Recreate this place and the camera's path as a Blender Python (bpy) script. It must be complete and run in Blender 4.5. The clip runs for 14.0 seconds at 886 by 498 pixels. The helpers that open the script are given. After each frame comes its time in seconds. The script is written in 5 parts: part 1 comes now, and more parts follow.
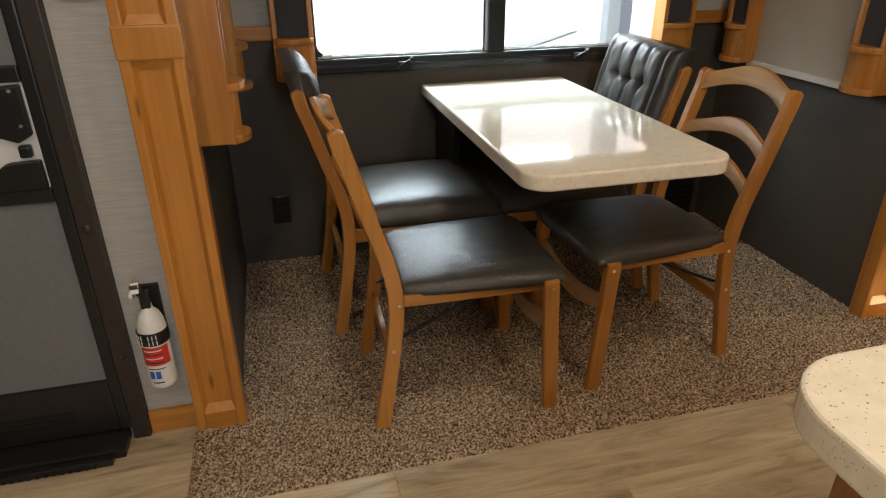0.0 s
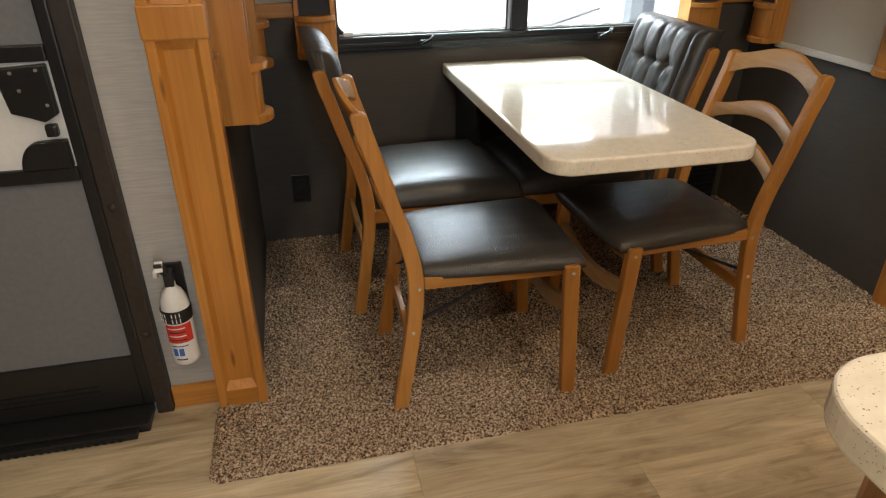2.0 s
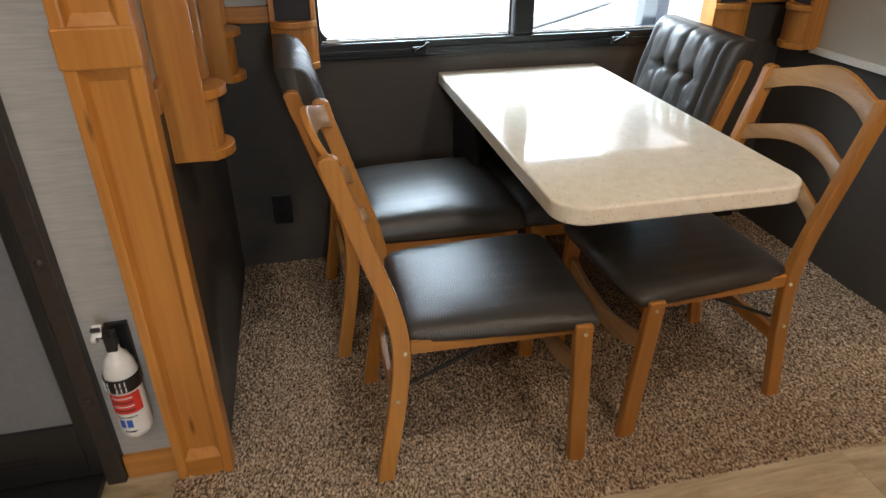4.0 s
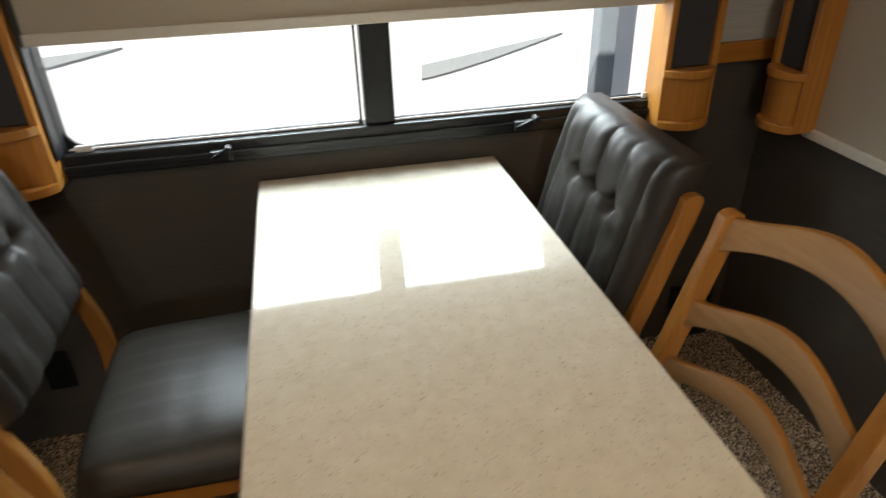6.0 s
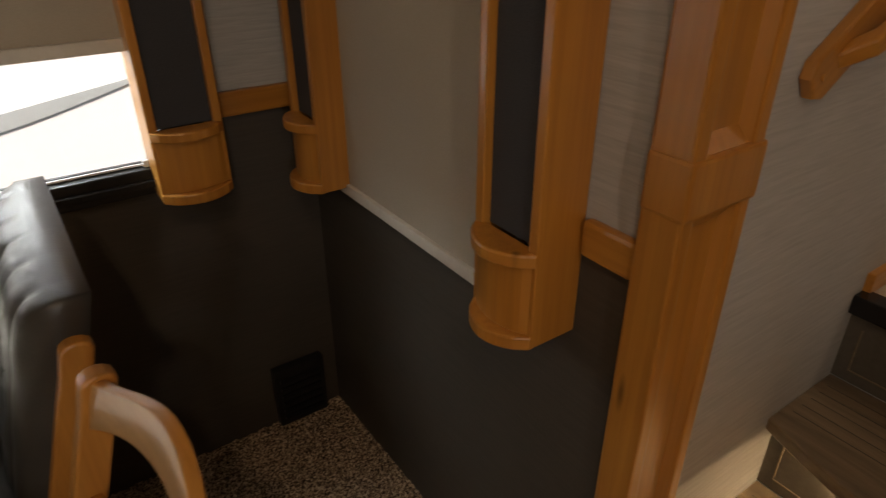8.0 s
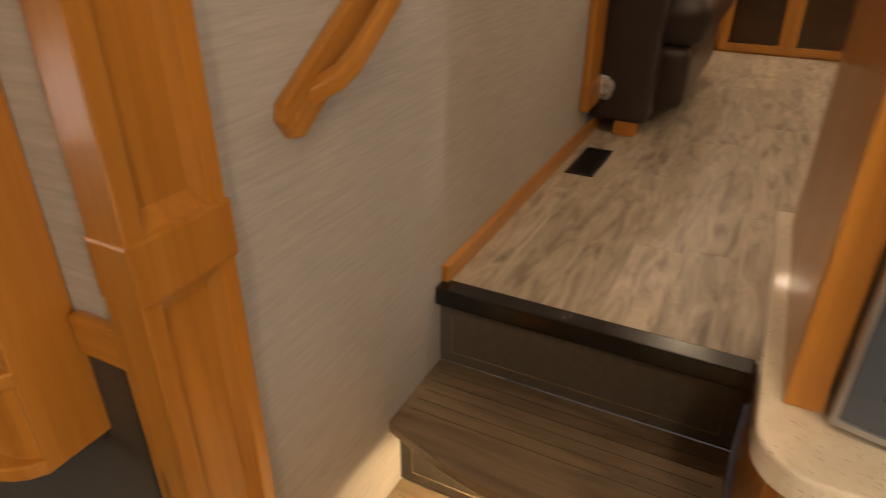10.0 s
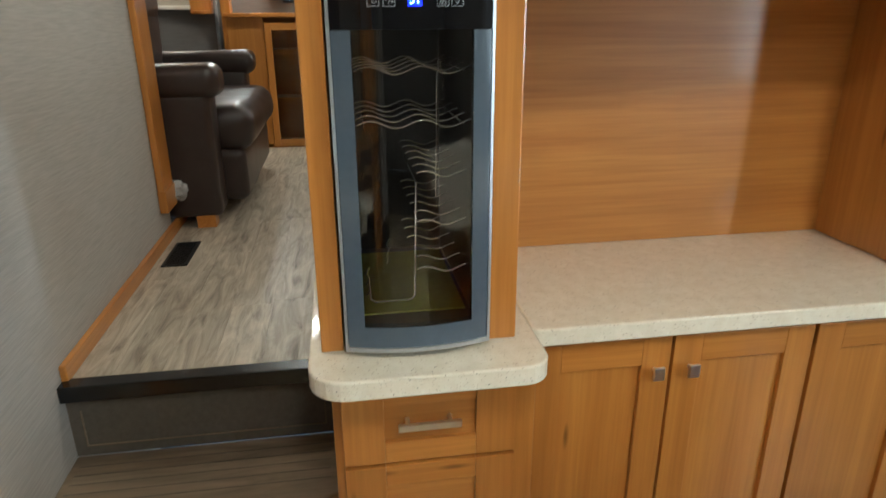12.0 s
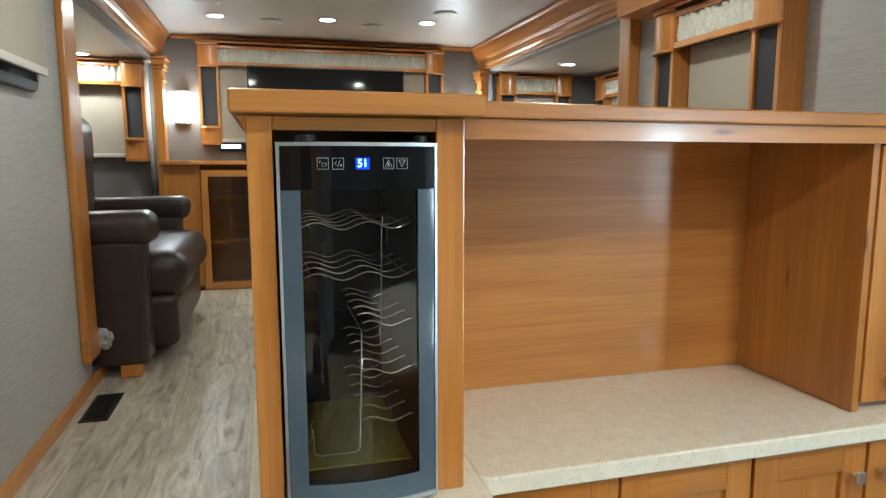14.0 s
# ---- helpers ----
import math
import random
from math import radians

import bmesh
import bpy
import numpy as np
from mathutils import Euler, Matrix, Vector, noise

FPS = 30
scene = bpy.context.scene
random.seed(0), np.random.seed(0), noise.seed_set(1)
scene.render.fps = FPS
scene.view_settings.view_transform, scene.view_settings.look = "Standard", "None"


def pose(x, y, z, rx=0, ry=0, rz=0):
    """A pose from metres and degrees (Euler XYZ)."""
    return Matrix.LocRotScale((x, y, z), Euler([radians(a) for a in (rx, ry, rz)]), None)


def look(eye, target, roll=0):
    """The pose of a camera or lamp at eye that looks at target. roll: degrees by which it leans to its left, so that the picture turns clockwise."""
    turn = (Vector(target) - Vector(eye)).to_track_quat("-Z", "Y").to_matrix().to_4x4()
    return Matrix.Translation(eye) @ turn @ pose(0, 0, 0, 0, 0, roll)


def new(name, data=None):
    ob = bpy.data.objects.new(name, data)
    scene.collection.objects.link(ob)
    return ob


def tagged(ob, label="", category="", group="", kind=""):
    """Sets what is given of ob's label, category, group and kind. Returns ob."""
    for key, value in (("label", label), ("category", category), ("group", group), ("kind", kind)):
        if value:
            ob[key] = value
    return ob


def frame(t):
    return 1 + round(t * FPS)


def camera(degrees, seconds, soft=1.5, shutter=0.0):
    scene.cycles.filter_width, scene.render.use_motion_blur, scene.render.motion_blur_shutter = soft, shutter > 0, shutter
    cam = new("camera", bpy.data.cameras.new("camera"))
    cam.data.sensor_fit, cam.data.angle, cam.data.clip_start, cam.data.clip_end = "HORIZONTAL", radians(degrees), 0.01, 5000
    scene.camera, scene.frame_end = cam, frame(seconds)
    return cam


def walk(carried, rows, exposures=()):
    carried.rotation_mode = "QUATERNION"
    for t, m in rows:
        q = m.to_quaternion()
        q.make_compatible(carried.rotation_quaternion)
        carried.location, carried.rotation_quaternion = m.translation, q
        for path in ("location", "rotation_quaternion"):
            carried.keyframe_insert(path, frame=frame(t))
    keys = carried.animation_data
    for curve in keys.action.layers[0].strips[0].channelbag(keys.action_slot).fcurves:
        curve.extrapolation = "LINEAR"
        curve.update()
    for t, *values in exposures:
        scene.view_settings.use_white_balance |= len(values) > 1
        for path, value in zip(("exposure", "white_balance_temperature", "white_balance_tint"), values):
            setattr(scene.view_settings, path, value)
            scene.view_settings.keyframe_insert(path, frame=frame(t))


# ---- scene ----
cam = camera(69.0, 14.0, soft=1.15, shutter=0.4)
walk(cam, [
    (0.0, pose(0.069, 0.021, 1.296, 64.19, 0.28, -14.71)),
    (0.5, pose(0.064, 0.030, 1.302, 63.29, 0.08, -14.36)),
    (1.0, pose(0.065, 0.029, 1.309, 62.71, 0.18, -13.99)),
    (1.5, pose(0.050, 0.038, 1.302, 62.49, -0.10, -13.75)),
    (2.0, pose(0.056, 0.033, 1.311, 62.12, 0.11, -13.14)),
    (4.3, pose(0.173, 0.465, 1.339, 60.73, 0.11, -12.72)),
    (4.5, pose(0.186, 0.577, 1.336, 60.77, -0.06, -12.76)),
    (5.0, pose(0.300, 0.811, 1.338, 60.73, 0.46, -12.14)),
    (5.5, pose(0.555, 0.975, 1.382, 59.93, 1.02, -12.09)),
    (6.0, pose(0.807, 1.084, 1.395, 60.30, 1.48, -12.66)),
    (6.5, pose(1.018, 1.166, 1.400, 60.96, 1.45, -16.33)),
    (6.8, pose(1.150, 1.186, 1.397, 61.19, 1.26, -20.09)),
    (7.0, pose(1.250, 1.206, 1.389, 61.47, 1.63, -22.61)),
    (7.2, pose(1.324, 1.225, 1.395, 61.37, 1.13, -25.49)),
    (9.3, pose(1.670, 1.191, 1.355, 62.03, 1.24, -50.71)),
    (9.5, pose(1.727, 1.166, 1.364, 61.88, 0.91, -54.11)),
    (9.6, pose(1.749, 1.161, 1.379, 61.34, 0.37, -55.78)),
    (10.0, pose(1.724, 1.083, 1.424, 61.58, -0.27, -63.26)),
    (10.5, pose(1.615, 1.033, 1.406, 63.15, 0.85, -78.48)),
    (11.0, pose(1.466, 0.993, 1.424, 64.27, 0.81, -89.46)),
    (11.5, pose(1.373, 0.950, 1.457, 66.65, 0.57, -95.15)),
    (12.0, pose(1.327, 0.931, 1.502, 70.18, 0.35, -99.08)),
    (12.5, pose(1.303, 0.952, 1.529, 75.25, 0.21, -101.69)),
    (13.0, pose(1.300, 0.963, 1.538, 79.05, 0.14, -103.49)),
    (13.5, pose(1.302, 0.961, 1.535, 80.99, 0.03, -104.44)),
    (14.0, pose(1.310, 0.959, 1.530, 82.22, 0.07, -105.22)),
], exposures=[(0, 1.15, 6950, 10), (2.0, 1.32, 6950, 10), (4.5, 1.38, 6350, 10), (5.5, 1.22, 6750, 10), (6.2, 0.55, 7300, 10), (7.2, 0.12, 7050, 11), (9.5, 1.5, 10500, 26), (10.2, 1.6, 7900, 14), (11.0, 1.85, 6800, 9), (11.6, 1.87, 6200, 2), (12.1, 1.95, 5450, -4), (13.0, 2.08, 5300, -3), (14.0, 2.17, 5150, -7)])

# ---- sky, sun and lamps ----
world = bpy.data.worlds.new("world")
scene.world = world
world.use_nodes = True
wn = world.node_tree
sky = wn.nodes.new("ShaderNodeTexSky")
sky.sky_type, sky.sun_disc = "NISHITA", False
sky.sun_elevation, sky.sun_rotation = radians(51), radians(220)
wn.links.new(sky.outputs[0], wn.nodes["Background"].inputs[0])
wn.nodes["Background"].inputs[1].default_value = 0.15
sun_data = bpy.data.lights.new("sun", "SUN")
sun_data.energy, sun_data.angle, sun_data.color = 5.0, radians(0.5), (1.0, 0.985, 0.96)
sun = new("sun", sun_data)
sun.matrix_world = look((-4.2, -5.0, 9.2), (0, 0, 1))

CEIL = 2.40          # ceiling above the main floor
UP = 0.64            # upper deck above the main floor
WY = 1.66            # inner face of the side wall
LED = (1.0, 0.83, 0.635)


def led_lamp(x, y, z, power, size=0.09, spread=178):
    data = bpy.data.lights.new("led", "AREA")
    data.shape, data.size, data.energy, data.color, data.spread = "DISK", size, power, LED, radians(spread)
    ob = new("led_light", data)
    ob.matrix_world = pose(x, y, z, 0, 0, 0)
    return ob


# added lamp outside, hidden behind the dining roller shade, boosting the window's daylight
win_data = bpy.data.lights.new("daylight", "AREA")
win_data.shape, win_data.size, win_data.size_y, win_data.energy, win_data.color = "RECTANGLE", 1.25, 0.55, 14.5, (0.70, 0.87, 1.0)
win_data.spread = radians(115)
win_light = new("daylight", win_data)
win_light.matrix_world = look((0.99, 3.02, 1.48), (0.99, 2.0, 0.75))

# daylight in the kitchen window behind the walker
kit_data = bpy.data.lights.new("daylight", "AREA")
kit_data.shape, kit_data.size, kit_data.size_y, kit_data.energy, kit_data.color = "RECTANGLE", 0.20, 0.60, 8, (0.88, 0.95, 1.0)
kit_light = new("daylight", kit_data)
kit_light.matrix_world = look((0.42, -1.74, 1.42), (0.42, 0.0, 1.42))

# ---- materials ----
def material(name):
    m = bpy.data.materials.new(name)
    m.use_nodes = True
    return m, m.node_tree.nodes, m.node_tree.links, m.node_tree.nodes["Principled BSDF"]


def mapped(nodes, links, scale, coords="Object"):
    tc, mp = nodes.new("ShaderNodeTexCoord"), nodes.new("ShaderNodeMapping")
    mp.inputs["Scale"].default_value = scale
    links.new(tc.outputs[coords], mp.inputs[0])
    return mp.outputs[0]


def ramp(nodes, links, fac, stops):
    r = nodes.new("ShaderNodeValToRGB")
    while len(r.color_ramp.elements) < len(stops):
        r.color_ramp.elements.new(0.5)
    for e, (p, c) in zip(r.color_ramp.elements, stops):
        e.position, e.color = p, (*c, 1)
    links.new(fac, r.inputs[0])
    return r.outputs[0]


def tex(nodes, links, vec, scale, detail=4.0, rough=0.6, distort=0.0):
    n = nodes.new("ShaderNodeTexNoise")
    n.inputs["Scale"].default_value, n.inputs["Detail"].default_value = scale, detail
    n.inputs["Roughness"].default_value, n.inputs["Distortion"].default_value = rough, distort
    links.new(vec, n.inputs["Vector"])
    return n.outputs["Fac"]


def bump(nodes, links, bsdf, height, strength, dist=0.002):
    b = nodes.new("ShaderNodeBump")
    b.inputs["Strength"].default_value, b.inputs["Distance"].default_value = strength, dist
    links.new(height, b.inputs["Height"])
    links.new(b.outputs[0], bsdf.inputs["Normal"])


def blend(nodes, links, a, b, fac, mode="MIX"):
    mx = nodes.new("ShaderNodeMix")
    mx.data_type, mx.blend_type = "RGBA", mode
    for sock, v in ((mx.inputs[6], a), (mx.inputs[7], b), (mx.inputs[0], fac)):
        if hasattr(v, "is_output"):
            links.new(v, sock)
        else:
            sock.default_value = (*v, 1) if isinstance(v, tuple) else v
    return mx.outputs[2]


def wood(name, axis, light, dark, rough=0.32, coat=0.25, vary=True):
    m, n, l, b = material(name)
    s = [14.0, 14.0, 14.0]
    s["xyz".index(axis)] = 0.9
    v = mapped(n, l, s)
    fine = [90.0, 90.0, 90.0]
    fine["xyz".index(axis)] = 2.5
    g = tex(n, l, v, 1.0, 5, 0.55, 0.7)
    f = tex(n, l, mapped(n, l, fine), 1.0, 3, 0.6)
    big = tex(n, l, mapped(n, l, (1, 1, 1)), 2.2, 2)
    c = ramp(n, l, g, [(0.28, dark), (0.5, tuple((a + d) / 2 for a, d in zip(light, dark))), (0.74, light)])
    c = blend(n, l, c, ramp(n, l, f, [(0.35, (0.72, 0.66, 0.6)), (0.6, (1, 1, 1))]), 0.45, "MULTIPLY")
    c = blend(n, l, c, ramp(n, l, big, [(0.3, (0.86, 0.82, 0.78)), (0.7, (1.06, 1.04, 1.0))]), 0.8, "MULTIPLY")
    kn = n.new("ShaderNodeTexVoronoi")
    ks = [26.0, 26.0, 26.0]
    ks["xyz".index(axis)] = 5.0
    kn.inputs["Scale"].default_value = 1.0
    l.new(mapped(n, l, ks), kn.inputs["Vector"])
    pick = n.new("ShaderNodeSeparateColor")
    l.new(kn.outputs["Color"], pick.inputs[0])
    few = n.new("ShaderNodeMath")
    few.operation = "GREATER_THAN"
    l.new(pick.outputs[0], few.inputs[0])
    few.inputs[1].default_value = 0.90
    spot = n.new("ShaderNodeMapRange")
    spot.inputs["From Min"].default_value, spot.inputs["From Max"].default_value = 0.20, 0.06
    l.new(kn.outputs["Distance"], spot.inputs[0])
    fl = n.new("ShaderNodeMath")
    fl.operation = "MULTIPLY"
    l.new(spot.outputs[0], fl.inputs[0])
    l.new(few.outputs[0], fl.inputs[1])
    c = blend(n, l, c, tuple(d * 0.45 for d in dark), fl.outputs[0])
    if vary:
        oi = n.new("ShaderNodeObjectInfo")
        c = blend(n, l, c, ramp(n, l, oi.outputs["Random"], [(0, (0.86, 0.84, 0.82)), (1, (1.08, 1.05, 1.02))]), 0.8, "MULTIPLY")
    l.new(c, b.inputs["Base Color"])
    b.inputs["Roughness"].default_value = rough
    b.inputs["Coat Weight"].default_value, b.inputs["Coat Roughness"].default_value = coat, 0.12
    bump(n, l, b, f, 0.12, 0.001)
    return m


MAPLE_L, MAPLE_D = (0.58, 0.268, 0.060), (0.43, 0.172, 0.032)
maple = {a: wood("maple_" + a, a, MAPLE_L, MAPLE_D) for a in "xyz"}
veneer = wood("maple_veneer", "y", MAPLE_L, MAPLE_D, 0.45, 0.04, False)
CH_L, CH_D = (0.53, 0.255, 0.064), (0.42, 0.185, 0.042)
pale_face = wood("pale_slat_face", "y", (0.56, 0.37, 0.20), (0.46, 0.29, 0.145), 0.34, 0.3)
chairwood = {a: wood("chair_wood_" + a, a, CH_L, CH_D, 0.36, 0.2) for a in "xyz"}


def plain(name, colour, rough=0.5, metal=0.0, noise_scale=60.0, amount=0.15, bumps=0.0, spec=0.5):
    m, n, l, b = material(name)
    v = mapped(n, l, (1, 1, 1))
    f = tex(n, l, v, noise_scale, 4)
    big = tex(n, l, v, 3.0, 3)
    lo = tuple(c * (1 - amount) for c in colour)
    hi = tuple(min(1, c * (1 + amount)) for c in colour)
    c = ramp(n, l, f, [(0.3, lo), (0.7, hi)])
    c = blend(n, l, c, ramp(n, l, big, [(0.3, (1 - amount / 2,) * 3), (0.7, (1, 1, 1))]), 1.0, "MULTIPLY")
    l.new(c, b.inputs["Base Color"])
    r = n.new("ShaderNodeMapRange")
    r.inputs["To Min"].default_value, r.inputs["To Max"].default_value = max(0.02, rough - 0.06), rough + 0.06
    l.new(big, r.inputs[0])
    l.new(r.outputs[0], b.inputs["Roughness"])
    b.inputs["Metallic"].default_value = metal
    b.inputs["Specular IOR Level"].default_value = spec
    if bumps:
        bump(n, l, b, f, bumps, 0.001)
    return m


def woven(name, colour, axis="x"):
    """Wallpaper with a fine horizontal slub."""
    m, n, l, b = material(name)
    f = tex(n, l, mapped(n, l, (9, 9, 160)), 1.0, 4, 0.65, 0.3)
    g = tex(n, l, mapped(n, l, (300, 300, 300)), 1.0, 2)
    big = tex(n, l, mapped(n, l, (1, 1, 1)), 1.6, 2)
    c = ramp(n, l, f, [(0.3, tuple(x * 0.85 for x in colour)), (0.65, tuple(min(1, x * 1.08) for x in colour))])
    c = blend(n, l, c, ramp(n, l, big, [(0.3, (0.94, 0.94, 0.94)), (0.7, (1, 1, 1))]), 1.0, "MULTIPLY")
    l.new(c, b.inputs["Base Color"])
    b.inputs["Roughness"].default_value = 0.62
    mx = n.new("ShaderNodeMath")
    mx.operation = "ADD"
    l.new(f, mx.inputs[0])
    l.new(g, mx.inputs[1])
    bump(n, l, b, mx.outputs[0], 0.25, 0.001)
    return m


wallpaper = woven("wallpaper", (0.43, 0.42, 0.405))
wainscot = woven("wainscot_panel", (0.064, 0.053, 0.043))
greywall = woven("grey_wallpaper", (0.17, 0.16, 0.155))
ceiling_m = plain("ceiling_panel", (0.62, 0.58, 0.53), 0.45, amount=0.05)
black_m = plain("black_plastic", (0.012, 0.012, 0.013), 0.35, amount=0.25)
blackmetal = plain("black_metal", (0.014, 0.015, 0.017), 0.38, 0.3, amount=0.25)
darkbronze = plain("dark_bronze_trim", (0.040, 0.032, 0.028), 0.45, 0.2, amount=0.2)
gloss_black = plain("gloss_black", (0.005, 0.005, 0.006), 0.22, amount=0.2)
screen_m = plain("insect_screen", (0.17, 0.175, 0.19), 0.55, amount=0.08)
white_m = plain("white_plastic", (0.75, 0.75, 0.74), 0.35, amount=0.04)
red_m = plain("red_label", (0.62, 0.04, 0.03), 0.45, amount=0.08)
blue_m = plain("blue_label", (0.03, 0.12, 0.5), 0.45, amount=0.08)
chrome = plain("satin_nickel", (0.80, 0.77, 0.72), 0.34, 1.0, amount=0.06)
silver = plain("brushed_silver", (0.50, 0.52, 0.55), 0.42, 0.8, amount=0.05)
shade_m = plain("roller_shade_cloth", (0.42, 0.37, 0.30), 0.8, amount=0.06, noise_scale=400, bumps=0.2)
shadebar = plain("shade_bar", (0.62, 0.58, 0.52), 0.5, amount=0.05)
darkcloth = plain("charcoal_fabric", (0.045, 0.045, 0.05), 0.9, amount=0.3, noise_scale=500, bumps=0.4)
riser_m = plain("riser_laminate", (0.10, 0.088, 0.074), 0.5, amount=0.15)


def quartz(name):
    m, n, l, b = material(name)
    v = mapped(n, l, (1, 1, 1))
    base = ramp(n, l, tex(n, l, v, 35, 5, 0.7), [(0.3, (0.76, 0.685, 0.555)), (0.7, (0.87, 0.81, 0.69))])
    for scale, thr, col in ((150.0, 0.16, (0.33, 0.23, 0.14)), (85.0, 0.10, (0.22, 0.16, 0.11)), (230.0, 0.17, (0.45, 0.36, 0.26))):
        vo = n.new("ShaderNodeTexVoronoi")
        vo.inputs["Scale"].default_value = scale
        l.new(v, vo.inputs["Vector"])
        sel = n.new("ShaderNodeMath")
        sel.operation = "LESS_THAN"
        l.new(vo.outputs["Distance"], sel.inputs[0])
        sel.inputs[1].default_value = thr
        pick = n.new("ShaderNodeSeparateColor")
        l.new(vo.outputs["Color"], pick.inputs[0])
        keep = n.new("ShaderNodeMath")
        keep.operation = "GREATER_THAN"
        l.new(pick.outputs[0], keep.inputs[0])
        keep.inputs[1].default_value = 0.62
        both = n.new("ShaderNodeMath")
        both.operation = "MULTIPLY"
        l.new(sel.outputs[0], both.inputs[0])
        l.new(keep.outputs[0], both.inputs[1])
        base = blend(n, l, base, col, both.outputs[0])
    l.new(base, b.inputs["Base Color"])
    b.inputs["Roughness"].default_value = 0.07
    b.inputs["Coat Weight"].default_value, b.inputs["Coat Roughness"].default_value = 0.3, 0.03
    return m


quartz_m = quartz("speckled_quartz")


def leather(name, colour, rough=0.36):
    m, n, l, b = material(name)
    v = mapped(n, l, (1, 1, 1))
    vo = n.new("ShaderNodeTexVoronoi")
    vo.inputs["Scale"].default_value = 420.0
    l.new(v, vo.inputs["Vector"])
    big = tex(n, l, v, 7, 4)
    c = ramp(n, l, big, [(0.3, tuple(x * 0.8 for x in colour)), (0.7, tuple(x * 1.2 for x in colour))])
    l.new(c, b.inputs["Base Color"])
    r = n.new("ShaderNodeMapRange")
    r.inputs["To Min"].default_value, r.inputs["To Max"].default_value = rough - 0.08, rough + 0.1
    l.new(big, r.inputs[0])
    l.new(r.outputs[0], b.inputs["Roughness"])
    bump(n, l, b, vo.outputs["Distance"], 0.25, 0.001)
    return m


leather_m = leather("charcoal_leather", (0.040, 0.037, 0.034), 0.35)
def stitched(name, colour, pitch=0.058):
    """Leather with embossed chevron rows running front to back."""
    m, n, l, b = material(name)
    v = mapped(n, l, (1, 1, 1))
    sep = n.new("ShaderNodeSeparateXYZ")
    l.new(v, sep.inputs[0])

    def mth(op, a, c=None):
        k = n.new("ShaderNodeMath")
        k.operation = op
        for s_, q in zip(k.inputs, (a, c)):
            if q is None:
                continue
            if hasattr(q, "is_output"):
                l.new(q, s_)
            else:
                s_.default_value = q
        return k.outputs[0]
    row = mth("FRACT", mth("DIVIDE", sep.outputs[1], pitch))
    band = mth("LESS_THAN", mth("ABSOLUTE", mth("SUBTRACT", row, 0.5)), 0.14)
    zig = mth("ABSOLUTE", mth("SUBTRACT", row, 0.5))
    chev = mth("SINE", mth("ADD", mth("MULTIPLY", sep.outputs[0], 900.0), mth("MULTIPLY", zig, 30.0)))
    rows = mth("MULTIPLY", band, chev)
    vo = n.new("ShaderNodeTexVoronoi")
    vo.inputs["Scale"].default_value = 420.0
    l.new(v, vo.inputs["Vector"])
    hgt = mth("ADD", mth("MULTIPLY", rows, 0.6), vo.outputs["Distance"])
    big = tex(n, l, v, 7, 4)
    c = ramp(n, l, big, [(0.3, tuple(x * 0.8 for x in colour)), (0.7, tuple(x * 1.2 for x in colour))])
    c = blend(n, l, c, tuple(x * 2.6 for x in colour), mth("MULTIPLY", mth("MAXIMUM", rows, 0.0), 0.4))
    l.new(c, b.inputs["Base Color"])
    r = n.new("ShaderNodeMapRange")
    r.inputs["To Min"].default_value, r.inputs["To Max"].default_value = 0.27, 0.38
    l.new(big, r.inputs[0])
    l.new(r.outputs[0], b.inputs["Roughness"])
    b.inputs["Specular IOR Level"].default_value = 0.45
    bump(n, l, b, hgt, 0.3, 0.0012)
    return m


seat_m = stitched("stitched_leather", (0.040, 0.036, 0.032))
sofa_m = leather("brown_leather", (0.034, 0.023, 0.021), 0.34)


def plank_mat(name, light, mid, dark, grain=(2.6, 17, 17), rough=0.33, fine=(5, 120, 120)):
    m, n, l, b = material(name)
    oi = n.new("ShaderNodeObjectInfo")
    tc = n.new("ShaderNodeTexCoord")
    add = n.new("ShaderNodeVectorMath")
    add.operation = "MULTIPLY_ADD"
    comb = n.new("ShaderNodeCombineXYZ")
    for k in range(3):
        l.new(oi.outputs["Random"], comb.inputs[k])
    l.new(comb.outputs[0], add.inputs[0])
    add.inputs[1].default_value = (37, 53, 11)
    l.new(tc.outputs["Object"], add.inputs[2])
    mp = n.new("ShaderNodeMapping")
    mp.inputs["Scale"].default_value = grain
    l.new(add.outputs[0], mp.inputs[0])
    g = tex(n, l, mp.outputs[0], 1.0, 6, 0.62, 1.1)
    mp2 = n.new("ShaderNodeMapping")
    mp2.inputs["Scale"].default_value = fine
    l.new(add.outputs[0], mp2.inputs[0])
    f = tex(n, l, mp2.outputs[0], 1.0, 3)
    c = ramp(n, l, g, [(0.28, dark), (0.45, mid), (0.68, light)])
    c = blend(n, l, c, ramp(n, l, f, [(0.3, (0.76, 0.73, 0.7)), (0.6, (1, 1, 1))]), 0.6, "MULTIPLY")
    c = blend(n, l, c, ramp(n, l, oi.outputs["Random"], [(0, (0.80, 0.79, 0.78)), (1, (1.1, 1.09, 1.06))]), 1.0, "MULTIPLY")
    l.new(c, b.inputs["Base Color"])
    b.inputs["Roughness"].default_value = rough
    bump(n, l, b, f, 0.15, 0.001)
    return m


